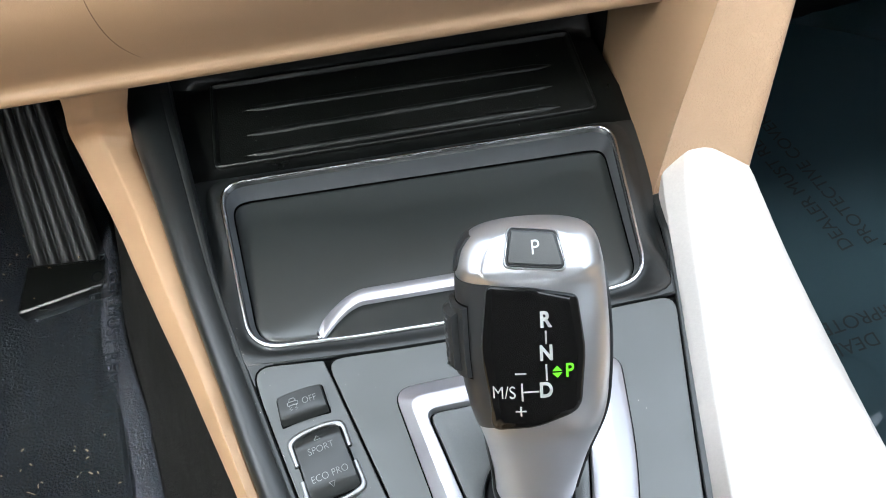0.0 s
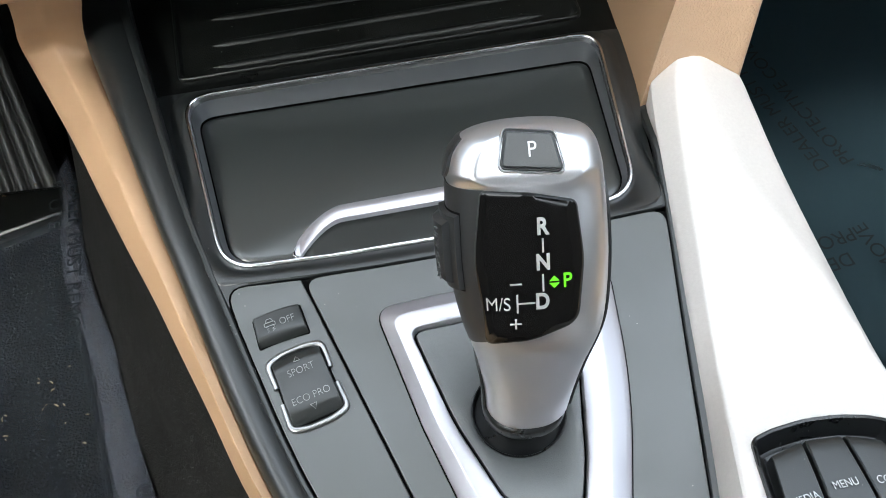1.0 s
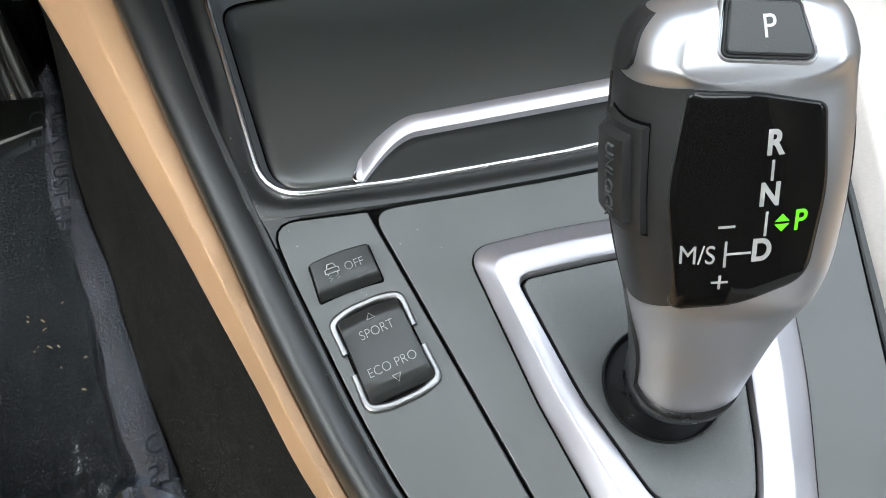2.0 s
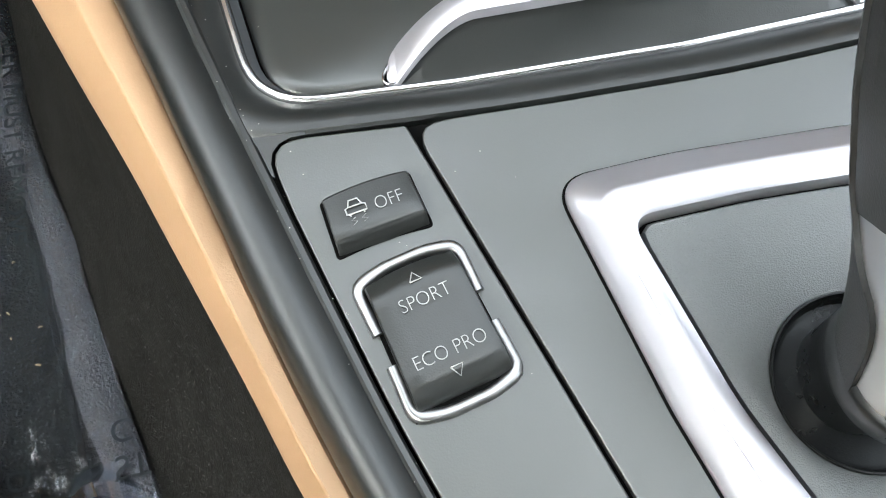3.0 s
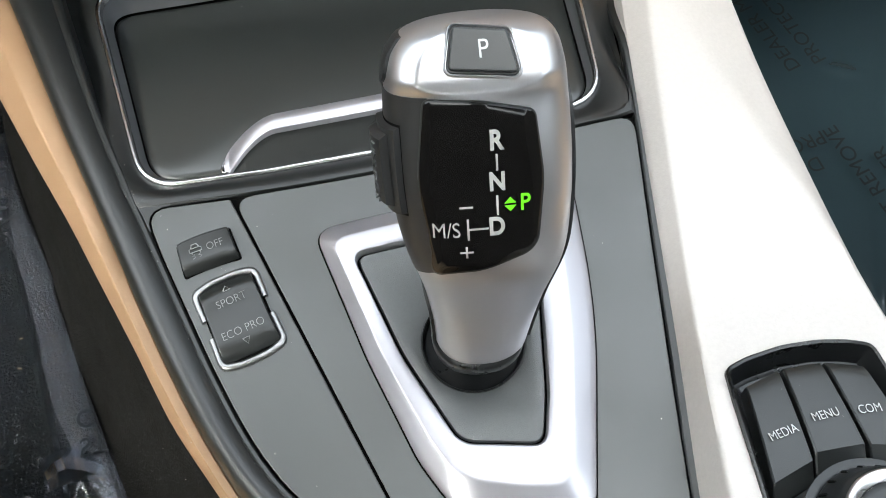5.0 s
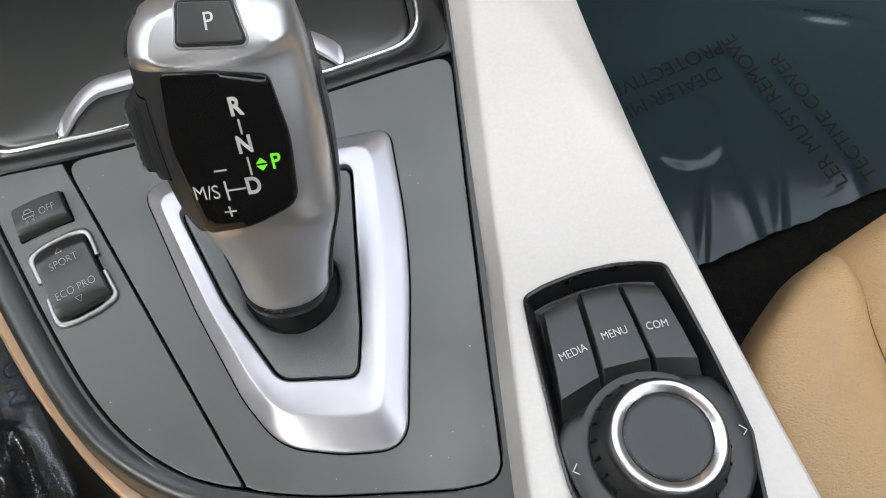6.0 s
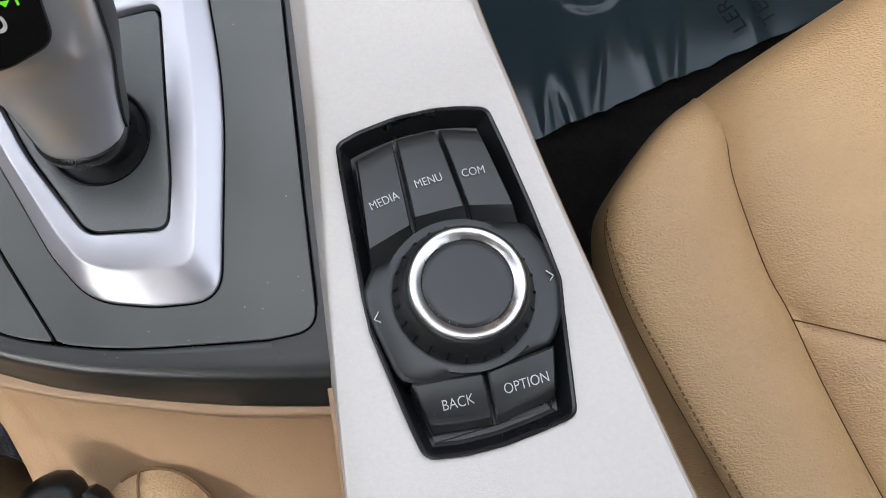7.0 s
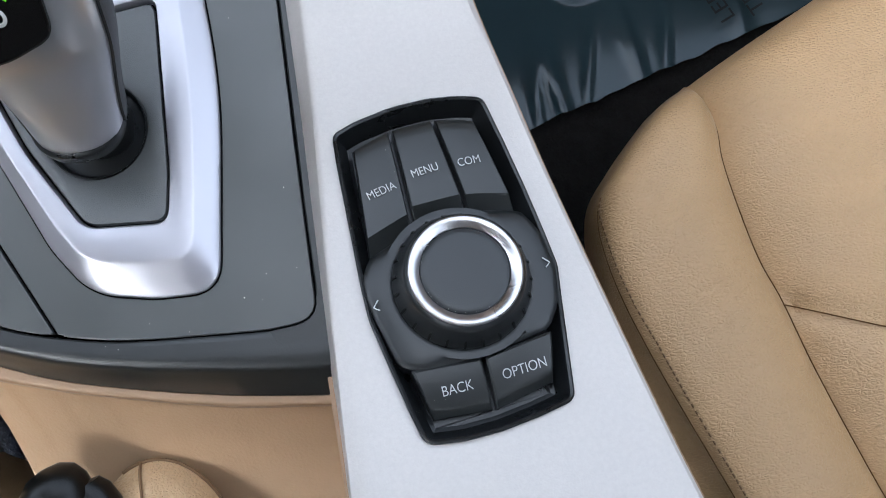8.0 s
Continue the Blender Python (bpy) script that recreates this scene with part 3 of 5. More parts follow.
hs = steps(0, 0.03, 10) + steps(0.035, 0.19, 16) + steps(0.22, 0.78, 12) + steps(0.81, 0.965, 16) + steps(0.97, 1, 10)
rows_lip, rows_face = [], []
for s in hs:
    x, y, z, r = handle_line(s)
    e = min(1.0, min(s, 1 - s) / 0.026)
    w = (0.0034 + 0.0005 * r) * max(0.12, math.sqrt(1 - (1 - e) ** 2))
    wb = w * (1 + 0.95 * (1 - r))
    rows_lip.append([Vector((x, y + wb * 1.3, -0.019)), Vector((x, y + wb * 1.2, z - 0.001 * r)), Vector((x, y + wb * 0.75, z + 0.0004)), Vector((x, y, z + 0.0007)), Vector((x, y - w * 0.75, z)), Vector((x, y - w, z - 0.0012 - 0.0008 * r)),
                     Vector((x, y - w * 0.8, z - 0.0022 - 0.0008 * r))])
    yb = 0.2790 + 0.100 * (x + 0.0465)
    rows_face.append([Vector((x, y - w * 0.8, z - 0.0018 - 0.0008 * r)), Vector((x, y - w * 0.9 - 0.002 * r, z - 0.0022 - 0.004 * r)), Vector((x, yb, -0.0122))])
part("handle", loft(rows_lip, closed=False), SATIN, tray, "chrome bow handle")
slot_m = frame_of((-0.0452, 0.2851, -0.0112), (0.60, 0.80, 0.0), (-0.80, 0.60, 0))
ellipse = lambda a, b, z: [slot_m @ Vector((a * math.cos(2 * math.pi * k / 40), b * math.sin(2 * math.pi * k / 40), z)) for k in range(40)]
part("handle_slot", loft([ellipse(0.0040, 0.0023, 0.0), ellipse(0.0002, 0.0001, 0.0001)]), GAP, tray, "dark oval slot at the handle end")
part("slot_ring", loft([ellipse(0.0046, 0.0029, -0.0006), ellipse(0.0045, 0.0028, 0.0004), ellipse(0.0042, 0.0025, 0.0006), ellipse(0.0038, 0.0021, 0.0002)]), CHROME, tray, "thin chrome ring at the handle end")
part("handle_recess", loft(rows_face, closed=False), BUTTON, tray, "glossy black finger recess")

mat_tray = thing("rubber_mat", "black ribbed rubber mat in the open storage tray", "mat", (0, 0.43, -0.02))
MAT_SLOPE = lambda y: -0.0135 + 0.05 * max(0, y - 0.40)
mat_o = rounded([(-0.1085, 0.3885, 0.005), (0.1000, 0.4105, 0.005), (0.0900, 0.4690, 0.004), (-0.1170, 0.4490, 0.004)], 6)
lift = lambda pts, dz: [Vector((p.x, p.y, MAT_SLOPE(p.y) + dz)) for p in pts]
floor_c = Vector((-0.008, 0.426))
floor_o = radial(rounded([(-0.1195, 0.3786, 0.001), (0.1205, 0.3990, 0.001), (0.1010, 0.4770, 0.006), (-0.1360, 0.4540, 0.010), (-0.1800, 0.4480, 0.001)], 6), floor_c, 144)
floor_i = radial(inset(mat_o, -0.0022), floor_c, 144)


def floor_ring(f):
    """From the level of the tray surround (0) down to the mat (1)."""
    out = []
    for p, q in zip(floor_o, floor_i):
        v = p.lerp(q, f)
        edge_z = -0.0112 + 0.0152 * ease((p.y - 0.446 - 0.095 * (p.x + 0.13)) / 0.008) * ease((p.x + 0.150) / 0.012)
        low_z = MAT_SLOPE(v.y) + 0.0010
        out.append(Vector((v.x, v.y, low_z + (edge_z - low_z) * (1 - f * f * (3 - 2 * f)))))
    return out


# console plastic coloured black here to stand for the dashboard's shade
part("tray_floor", loft([floor_ring(f) for f in (0, 0.2, 0.4, 0.6, 0.8, 1.0)], cap=(False, True)), BLACK, console, "tray floor round the mat, dashboard shade in its black")
part("mat_body", loft([lift(mat_o, 0.0008), lift(mat_o, 0.0030), lift(inset(mat_o, 0.0006), 0.0036), lift(inset(mat_o, 0.0016), 0.0036), lift(inset(mat_o, 0.0028), 0.0018), lift(inset(mat_o, 0.0034), 0.0016)], cap=(False, True)), RUBBER, mat_tray)
for a, b in (((-0.097, 0.429), (0.08, 0.445)), ((-0.096, 0.411), (0.079, 0.43)), ((-0.094, 0.397), (0.081, 0.415))):
    pts = [Vector((*Vector(a).lerp(Vector(b), q), 0)) for q in steps(0, 1, 16)]
    for p in pts:
        p.z = MAT_SLOPE(p.y) + 0.0012
    part("rib", tube(pts, lambda q: 0.0024 * min(1, 14 * min(q, 1 - q) + 0.15), 10, flat=0.75), RUBBER, mat_tray)
# far walls of the tray pocket, up to the dashboard
part("pocket_wall", loft([[Vector((-0.190, 0.4470, z)), Vector((-0.1365, 0.4538, z)), Vector((-0.128, 0.4555, z)), Vector((0.0, 0.4675, z)), Vector((0.094, 0.4765, z)), Vector((0.102, 0.4760, z)), Vector((0.110, 0.4600, z))] for z in (-0.03, 0.0, 0.03, 0.09)], closed=False), BLACK, console)
for ob in tray.children:
    ob.data.transform(RAISE)
settle_under(tray)
settle_under(mat_tray)
settle_under(console)

# ---- selector surround ----
surround = thing("selector_surround", "satin chrome frame round a grained black gear selector base", "trim frame", (0.04, 0.195, 0.0))
cen = Vector((0.045, 0.197))
fo = radial(rounded([(-0.0117, 0.2464, 0.007), (0.0148, 0.2509, 0.2), (0.0528, 0.2542, 0.2), (0.0870, 0.2556, 0.006), (0.0878, 0.2050, 0.6), (0.0757, 0.1312, 0.012), (0.0530, 0.1332, 0.04), (0.0315, 0.1390, 0.025), (0.0200, 0.1575, 0.05), (0.0052, 0.1945, 0.08)], 10), cen, 360)
fi = radial(rounded([(0.0022, 0.2338, 0.0045), (0.0300, 0.2379, 0.2), (0.0710, 0.2413, 0.0045), (0.0660, 0.1755, 0.06), (0.0627, 0.1580, 0.0055), (0.0340, 0.1615, 0.010), (0.0170, 0.1935, 0.08)], 10), cen, 360)
RISE = 0.87
prof = [(0.0, -0.002), (0.0, 0.0012), (0.010, 0.0017), (0.03, 0.0021), (0.15, 0.0035), (0.30, 0.00515), (0.45, 0.0068), (0.475, 0.00703), (0.50, 0.00716), (0.53, 0.00724), (0.70, 0.0074), (0.92, 0.0075), (0.975, 0.0072), (1.0, 0.0062), (1.012, 0.002)]
part("frame", loft([at(ID, [a.lerp(b, s) for a, b in zip(fo, fi)], z * RISE) for s, z in prof]), SATIN, surround, "satin chrome frame")
seat_c = Vector((0.0425, 0.1965))
hole = [seat_c + Vector((math.cos(2 * math.pi * k / 160), math.sin(2 * math.pi * k / 160))) * 0.0180 for k in range(160)]
pl = radial(inset(rounded([(0.0022, 0.2338, 0.0045), (0.0300, 0.2379, 0.2), (0.0710, 0.2413, 0.0045), (0.0660, 0.1755, 0.06), (0.0627, 0.1580, 0.0055), (0.0340, 0.1615, 0.010), (0.0170, 0.1935, 0.08)], 10), 0.0010), seat_c, 160)
part("base_plate", loft([at(ID, pl, -0.001), at(ID, pl, 0.0038), at(ID, [p.lerp(seat_c, 0.012) for p in pl], 0.0045), at(ID, [p.lerp(seat_c, 0.115) for p in pl], 0.0049), at(ID, [p.lerp(seat_c, 0.150) for p in pl], 0.0047),
                         at(ID, [seat_c + (p - seat_c) * 1.05 for p in hole], 0.0046), at(ID, hole, 0.0040), at(ID, hole, 0.0)]), INSET, surround, "grained black plastic plate")
part("frame_gap", loft([at(ID, inset(fo, -0.0006), -0.001), at(ID, inset(fo, -0.0006), 0.00025), at(ID, inset(fo, 0.0006), 0.0003)]), GAP, surround, "dark joint round the frame")
part("bed", loft([at(ID, fi, 0.0022), at(ID, [p.lerp(seat_c, 0.1) for p in fi], 0.0020)]), GAP, surround)
WELL = Matrix.Translation((seat_c.x, seat_c.y, 0))
part("well", lathe([(0.0178, 0.0040), (0.0174, 0.0024), (0.0168, 0.0010), (0.0156, 0.0004), (0.001, 0.0014)], WELL, 96, (False, True)), HOUSING, surround, "satin black ring-shaped well")
part("well_rim", lathe([(0.0183, 0.0043), (0.0181, 0.0049), (0.0178, 0.0049), (0.0175, 0.0042), (0.0174, 0.0020)], WELL, 96, (False, False)), BLACK, surround, "thin black rim of the well")
settle_under(surround)

# ---- gear selector ----
knob = thing("gear_selector", "satin silver gear lever with glossy black shift diagram", "gear lever", (0.0415, 0.1955, 0.0))
K = frame_of((0.0445, 0.2085, 0.0965), (1, 0, 0), (0, 0.62, 0.785))
K_BACK = K.inverted()
SECTIONS = [  # height, centre, half width, front, back, squareness
    (-0.098, -0.0020, 0.0143, -0.034, -0.0615, 2.3), (-0.088, -0.0016, 0.0144, -0.0296, -0.056, 2.3), (-0.078, -0.0012, 0.0146, -0.0245, -0.051, 2.3), (-0.066, -0.0004, 0.0151, -0.0190, -0.0465, 2.3), (-0.055, 0.0006, 0.0164, -0.0152, -0.0440, 2.4),
    (-0.045, 0.0014, 0.0183, -0.0112, -0.0430, 2.4), (-0.036, 0.0019, 0.0205, -0.0066, -0.0425, 2.6), (-0.029, 0.0019, 0.0222, -0.0028, -0.043, 2.8), (-0.022, 0.0016, 0.0235, -0.0010, -0.041, 3.0),
    (-0.012, 0.0012, 0.0247, -0.0004, -0.040, 3.1), (0.0, 0.0010, 0.0253, -0.0003, -0.039, 3.1), (0.012, 0.0008, 0.0251, -0.0004, -0.038, 3.0), (0.0215, 0.0006, 0.0246, -0.0008, -0.0365, 2.9),
    (0.0262, 0.0006, 0.0242, -0.0007, -0.0355, 2.8), (0.0282, 0.0006, 0.0239, -0.0011, -0.0350, 2.75), (0.0300, 0.0006, 0.0236, -0.0018, -0.0345, 2.7), (0.0342, 0.0008, 0.0225, -0.0041, -0.0330, 2.6), (0.0368, 0.0010, 0.0209, -0.0056, -0.0312, 2.5),
    (0.0387, 0.0010, 0.0188, -0.0070, -0.0292, 2.4), (0.0401, 0.0010, 0.0158, -0.0087, -0.0268, 2.3), (0.0410, 0.0010, 0.0118, -0.0108, -0.0245, 2.2), (0.0415, 0.0010, 0.0062, -0.0138, -0.0220, 2.0)]
SEG = 144


def smooth_sections(rows, per=3):
    out = []
    for i in range(len(rows) - 1):
        a, b = rows[max(i - 1, 0)], rows[min(i + 2, len(rows) - 1)]
        p, q = rows[i], rows[i + 1]
        for k in range(per):
            t = k / per
            h00, h10, h01, h11 = 2 * t ** 3 - 3 * t * t + 1, t ** 3 - 2 * t * t + t, -2 * t ** 3 + 3 * t * t, t ** 3 - t * t
            span = q[0] - p[0]
            row = [p[0] + span * t]
            for c in range(1, 6):
                mp_ = (q[c] - a[c]) / (q[0] - a[0]) * span
                mq = (b[c] - p[c]) / (b[0] - p[0]) * span
                row.append(h00 * p[c] + h10 * mp_ + h01 * q[c] + h11 * mq)
            out.append(tuple(row))
    return out + [rows[-1]]


def section_point(row, c, sn):
    """A point of one cross-section; the cap is cut flat in front, which leaves a crease round the park button."""
    y, xc, hw, zf, zb, sq = row
    x, z, d = hw * math.copysign(abs(c) ** (2 / sq), c), math.copysign(abs(sn) ** (2 / sq), sn), (zf - zb) / 2
    if z > 0:
        z = min(1.0, z * (1 + 0.17 * ease((y - 0.0250) / 0.005) * (1 - ease((y - 0.0385) / 0.003))))
    return xc, x, (zf + zb) / 2, z * d


def ring_at(row):
    out = []
    for k in range(SEG):
        a = 2 * math.pi * k / SEG
        xc, x, zm, z = section_point(row, math.cos(a), math.sin(a))
        out.append(K @ Vector((xc + x, row[0], zm + z)))
    return out


fine = smooth_sections(SECTIONS)
rings = [ring_at(r) for r in fine]
LEVER_END = 0.0275


def cut_low(bm, z):
    """Take away what lies below height z."""
    bmesh.ops.bisect_plane(bm, geom=bm.verts[:] + bm.edges[:] + bm.faces[:], plane_co=(0, 0, z), plane_no=(0, 0, -1), clear_outer=True)
    return bm


part("shell", cut_low(loft(rings, cap=(False, True)), LEVER_END), KNOB, knob, "satin silver front shell", 50)


def section_row(y):
    i = max(k for k in range(len(fine) - 1) if fine[k][0] <= y or k == 0)
    t = (y - fine[i][0]) / (fine[i + 1][0] - fine[i][0])
    return [a + (b_ - a) * t for a, b_ in zip(fine[i], fine[i + 1])]


def skin(deg, y, off):
    """A point of the lever's skin at that angle and height, moved outwards by off."""
    xc, x, zm, z = section_point(section_row(y), math.cos(radians(deg)), math.sin(radians(deg)))
    k = 1 + off / math.hypot(x, z)
    return K @ Vector((xc + x * k, y, zm + z * k))


def front_z(x, y):
    """Height of the lever's front skin, in its own axes."""
    _, xc, hw, zf, zb, sq = section_row(y)
    return (zf + zb) / 2 + (zf - zb) / 2 * max(0.0, 1 - abs((x - xc) / hw) ** sq) ** (1 / sq)


def follow_front(ob):
    """Bend what was built flat in the lever's axes on to its rounded front."""
    for v in ob.data.vertices:
        p = K_BACK @ v.co
        v.co = K @ Vector((p.x, p.y, p.z + 0.0003 + front_z(p.x, p.y)))
    return ob


def patch(a0, a1, low_y, high_y, off, na=24, ny=24, edge=0.004):
    """A shell laid over part of the lever, its rim turned down to the skin."""
    us = [0, edge] + steps(edge + 0.026, 0.974 - edge, na) + [1 - edge, 1]
    vs_ = [0, edge] + steps(edge + 0.026, 0.974 - edge, ny) + [1 - edge, 1]
    rows = []
    for v in vs_:
        row = []
        for u in us:
            lo_a, hi_a = (a0(v), a1(v)) if callable(a0) else (a0, a1)
            a = lo_a + (hi_a - lo_a) * u
            lo, hi = low_y(u), high_y(u)
            row.append(skin(a, lo + (hi - lo) * v, off if 0 < u < 1 and 0 < v < 1 else -0.0004))
        rows.append(row)
    return loft(rows, closed=False)


part("side_grip", patch(lambda v: 124 - 9 * v, lambda v: 198, lambda u: -0.0258 - 0.0075 * u, lambda u: 0.0258, 0.0003), GRIP, knob, "dark grey side grip", 50)
part("back_shell", cut_low(patch(lambda v: 166 + 34 / (1 + math.exp(-(v - 0.40) * 40)) - 36 / (1 + math.exp(-(v - 0.905) * 120)), lambda v: 378 - 6 * v - 14 * ease(1 - v / 0.3) - 20 / (1 + math.exp(-(v - 0.86) * 40)), lambda u: -0.0975, lambda u: 0.0385, 0.0010, 34, 70), LEVER_END - 0.0008), GRIP, knob, "grained black back shell", 50)
foot_c = Vector((0.0433, 0.1952))


def foot_ring(k, z):
    out = []
    for i in range(56):
        c, sn = math.cos(2 * math.pi * i / 56), math.sin(2 * math.pi * i / 56)
        out.append(Vector((foot_c.x + 0.0147 * k * math.copysign(abs(c) ** 0.87, c), foot_c.y + 0.0004 * (1 - k) * 40 + 0.0142 * k * math.copysign(abs(sn) ** 0.87, sn), z)))
    return out


part("lower_collar", loft([foot_ring(k, z) for k, z in ((0.90, 0.031), (0.98, 0.0286), (1.03, 0.0280), (1.045, 0.0268), (1.045, 0.0222), (1.02, 0.0208), (0.94, 0.0200), (0.88, 0.0190), (0.84, 0.012), (0.82, 0.0004))]), HOUSING, knob, "satin black lower collar", 50)
face = rounded([(-0.0138, 0.0253, 0.0022), (0.0000, 0.0240, 0.03), (0.0140, 0.0205, 0.0030), (0.0160, 0.0020, 0.04), (0.0140, -0.0188, 0.0070), (0.0, -0.0240, 0.03), (-0.0148, -0.0260, 0.0022), (-0.0168, 0.0035, 0.05)], 6)
display = follow_front(part("display_panel", loft([at(K, face, -0.002), at(K, face, 0.0003), at(K, inset(face, 0.0003), 0.0006)] + [at(K, [p.lerp(Vector((-0.0005, 0.0)), q) for p in inset(face, 0.0004)], 0.0007) for q in (0.04, 0.12, 0.22, 0.34, 0.48, 0.64, 0.82, 0.97)], cap=(False, True)), GLOSS, knob, "glossy black shift diagram panel"))
follow_front(part("display_rim", loft([at(K, inset(face, -0.0004), -0.002), at(K, inset(face, -0.0004), 0.0003), at(K, inset(face, 0.0001), 0.0003)]), BUTTON, knob, "thin dark edge of the panel"))


def on_face(x, y, m=K, z=0.00075):
    return m @ Matrix.Translation((x, y, z))


for word, x, y, sz in (("R", 0.0037, 0.0136, 0.0074), ("N", 0.0036, 0.0022, 0.0072), ("D", 0.0030, -0.0108, 0.0074), ("M/S", -0.0106, -0.0112, 0.0064)):
    follow_front(lettering(word, sz, on_face(x, y), DIAGRAM, display, squeeze=0.80, thin=-0.00025 if len(word) == 1 else 0.0))
for x, y, w, h in ((0.0037, 0.0078, 0.0006, 0.0046), (0.0034, -0.0044, 0.0006, 0.0058), (-0.0047, -0.0110, 0.0006, 0.0064), (-0.0018, -0.0110, 0.0052, 0.0006),
                   (-0.0049, -0.0044, 0.0036, 0.0006), (-0.0054, -0.0180, 0.0036, 0.0006), (-0.0054, -0.0180, 0.0006, 0.0036)):
    follow_front(part("mark", box_bm(-w / 2, w / 2, -h / 2, h / 2, 0, 0.00008, 0.00002, on_face(x, y)), DIAGRAM, display))
follow_front(lettering("P", 0.0068, on_face(0.0108, -0.0044), GREEN, display, squeeze=0.84, thin=-0.00010, label="lit green letter"))
for sg in (1, -1):
    tri = [Vector((-0.0016, sg * 0.0003)), Vector((0.0016, sg * 0.0003)), Vector((0, sg * 0.0021))]
    follow_front(part("arrow_mark", slab(tri if sg > 0 else tri[::-1], 0, 0.00008, 0.00002, on_face(0.0068, -0.0044)), GREEN, display, "lit green arrow"))
PF = frame_of((0.0462, 0.2343, 0.1215), (1, 0, 0), (0, 0.93, 0.37))
pb = rounded([(-0.0068, 0.0064, 0.0010), (0.0066, 0.0046, 0.0012), (0.0087, -0.0064, 0.0014), (-0.0089, -0.0044, 0.0014)], 5)
part("button_recess", slab(inset(pb, -0.0006), -0.006, 0.0003, 0.0002, PF), BLACK, knob, "dark gap round the park button")
park = part("park_button", slab(pb, -0.004, 0.0010, 0.0005, PF), BUTTON, knob, "dark grey park button")
lettering("P", 0.0068, PF @ Matrix.Translation((0.0003, 0.0001, 0.00105)), WHITE, park, squeeze=0.85)
bezel = [(-0.0018, -0.0030), (-0.0016, -0.0006), (-0.0014, -0.0001), (-0.0011, 0.0002), (-0.0009, 0.0001), (-0.0007, -0.0003), (-0.0005, -0.0030)]
part("button_bezel", loft([at(PF, inset(pb, d), z) for d, z in bezel]), KNOB, knob, "raised silver frame of the park button", 60)
part("unlock_gap", patch(139.5, 182, lambda u: -0.0080 - 0.0012 * u, lambda u: 0.0180, 0.0004, 12, 12), GAP, knob, "dark gap round the unlock button")
unlock = part("unlock_button", patch(140, 181, lambda u: -0.0074 - 0.0012 * u, lambda u: 0.0174, 0.0022, 16, 16, 0.02), GRIP, knob, "dark grey unlock button", 50)
part("unlock_pad", patch(147, 181, lambda u: -0.0064, lambda u: 0.0166, 0.0044, 14, 14, 0.10), GRIP, unlock, "raised pad of the button", 50)
mid = skin(163, 0.0043, 0.0045)
UF = frame_of(mid, skin(160, 0.0043, 0.0045) - skin(166, 0.0043, 0.0045), K.to_3x3() @ Vector((0, 1, 0)))
lettering("UNLOCK", 0.0042, UF @ pose(0, 0, 0, 0, 0, -90), INSET, unlock, thick=0.00025)
settle_under(knob)

# ---- switches beside the selector ----
SW = frame_of((-0.0512, 0.2421, 0.0), (1.0, 0.30, 0), (-0.30, 1, 0))


def bowed_cap(m, w_far, w_near, y_far, y_near, bow, profile):
    """A push cap: rows from the far to the near edge, bowed, with a height profile of (share, height)."""
    rows = []
    for sh, z in profile:
        y = y_far + (y_near - y_far) * sh
        w = w_far + (w_near - w_far) * sh
        row = []
        for q, dz in ((-1, -1), (-1, -0.0007), (-0.97, -0.0002), (-0.9, 0), (-0.6, 0), (-0.3, 0), (0, 0), (0.3, 0), (0.6, 0), (0.9, 0), (0.97, -0.0002), (1, -0.0007), (1, -1)):
            zz = -0.001 if dz == -1 else max(-0.001, z + dz)
            row.append(m @ Vector((q * w, y + bow * (1 - q * q) * (1 - 1.1 * sh), zz)))
        rows.append(row)
    return loft(rows, closed=False)


def bowed_outline(w_far, w_near, y_far, y_near, bow, r):
    far = [(q * w_far, y_far + bow * (1 - q * q)) for q in steps(-1, 1, 8)]
    near = [(q * w_near, y_near + bow * (1 - q * q)) for q in steps(1, -1, 8)]
    return rounded([(*p, r if i in (0, 8, 9, 17) else 0) for i, p in enumerate(far + near)], 4)


stability = thing("stability_button", "small dark grey button marked OFF beside the drive mode switch", "button", (-0.0505, 0.2415, 0.0))
part("gap", slab(bowed_outline(0.0105, 0.0110, 0.0069, -0.0074, 0.0008, 0.0012), -0.001, 0.0003, 0.0001, SW), GAP, stability)
off_cap = part("cap", bowed_cap(SW, 0.0098, 0.0103, 0.0064, -0.0068, 0.0008, [(0, -0.001), (0, 0.0022), (0.02, 0.0029), (0.06, 0.0033), (0.3, 0.0036), (0.55, 0.0040), (0.72, 0.0041), (0.81, 0.0040), (0.855, 0.0037), (0.90, 0.0030), (0.95, 0.0017), (0.98, 0.0006), (1.0, -0.001)]), BUTTON, stability, angle=30)
lettering("OFF", 0.0044, SW @ Matrix.Translation((0.0036, 0.0004, 0.00425)), FAINT, off_cap, squeeze=0.84, thin=0.00008)


def line_on(pts, m, w, mat, parent, name="mark"):
    return part(name, tube([m @ Vector((*p, 0)) for p in pts], w, 6, flat=0.5), mat, parent)


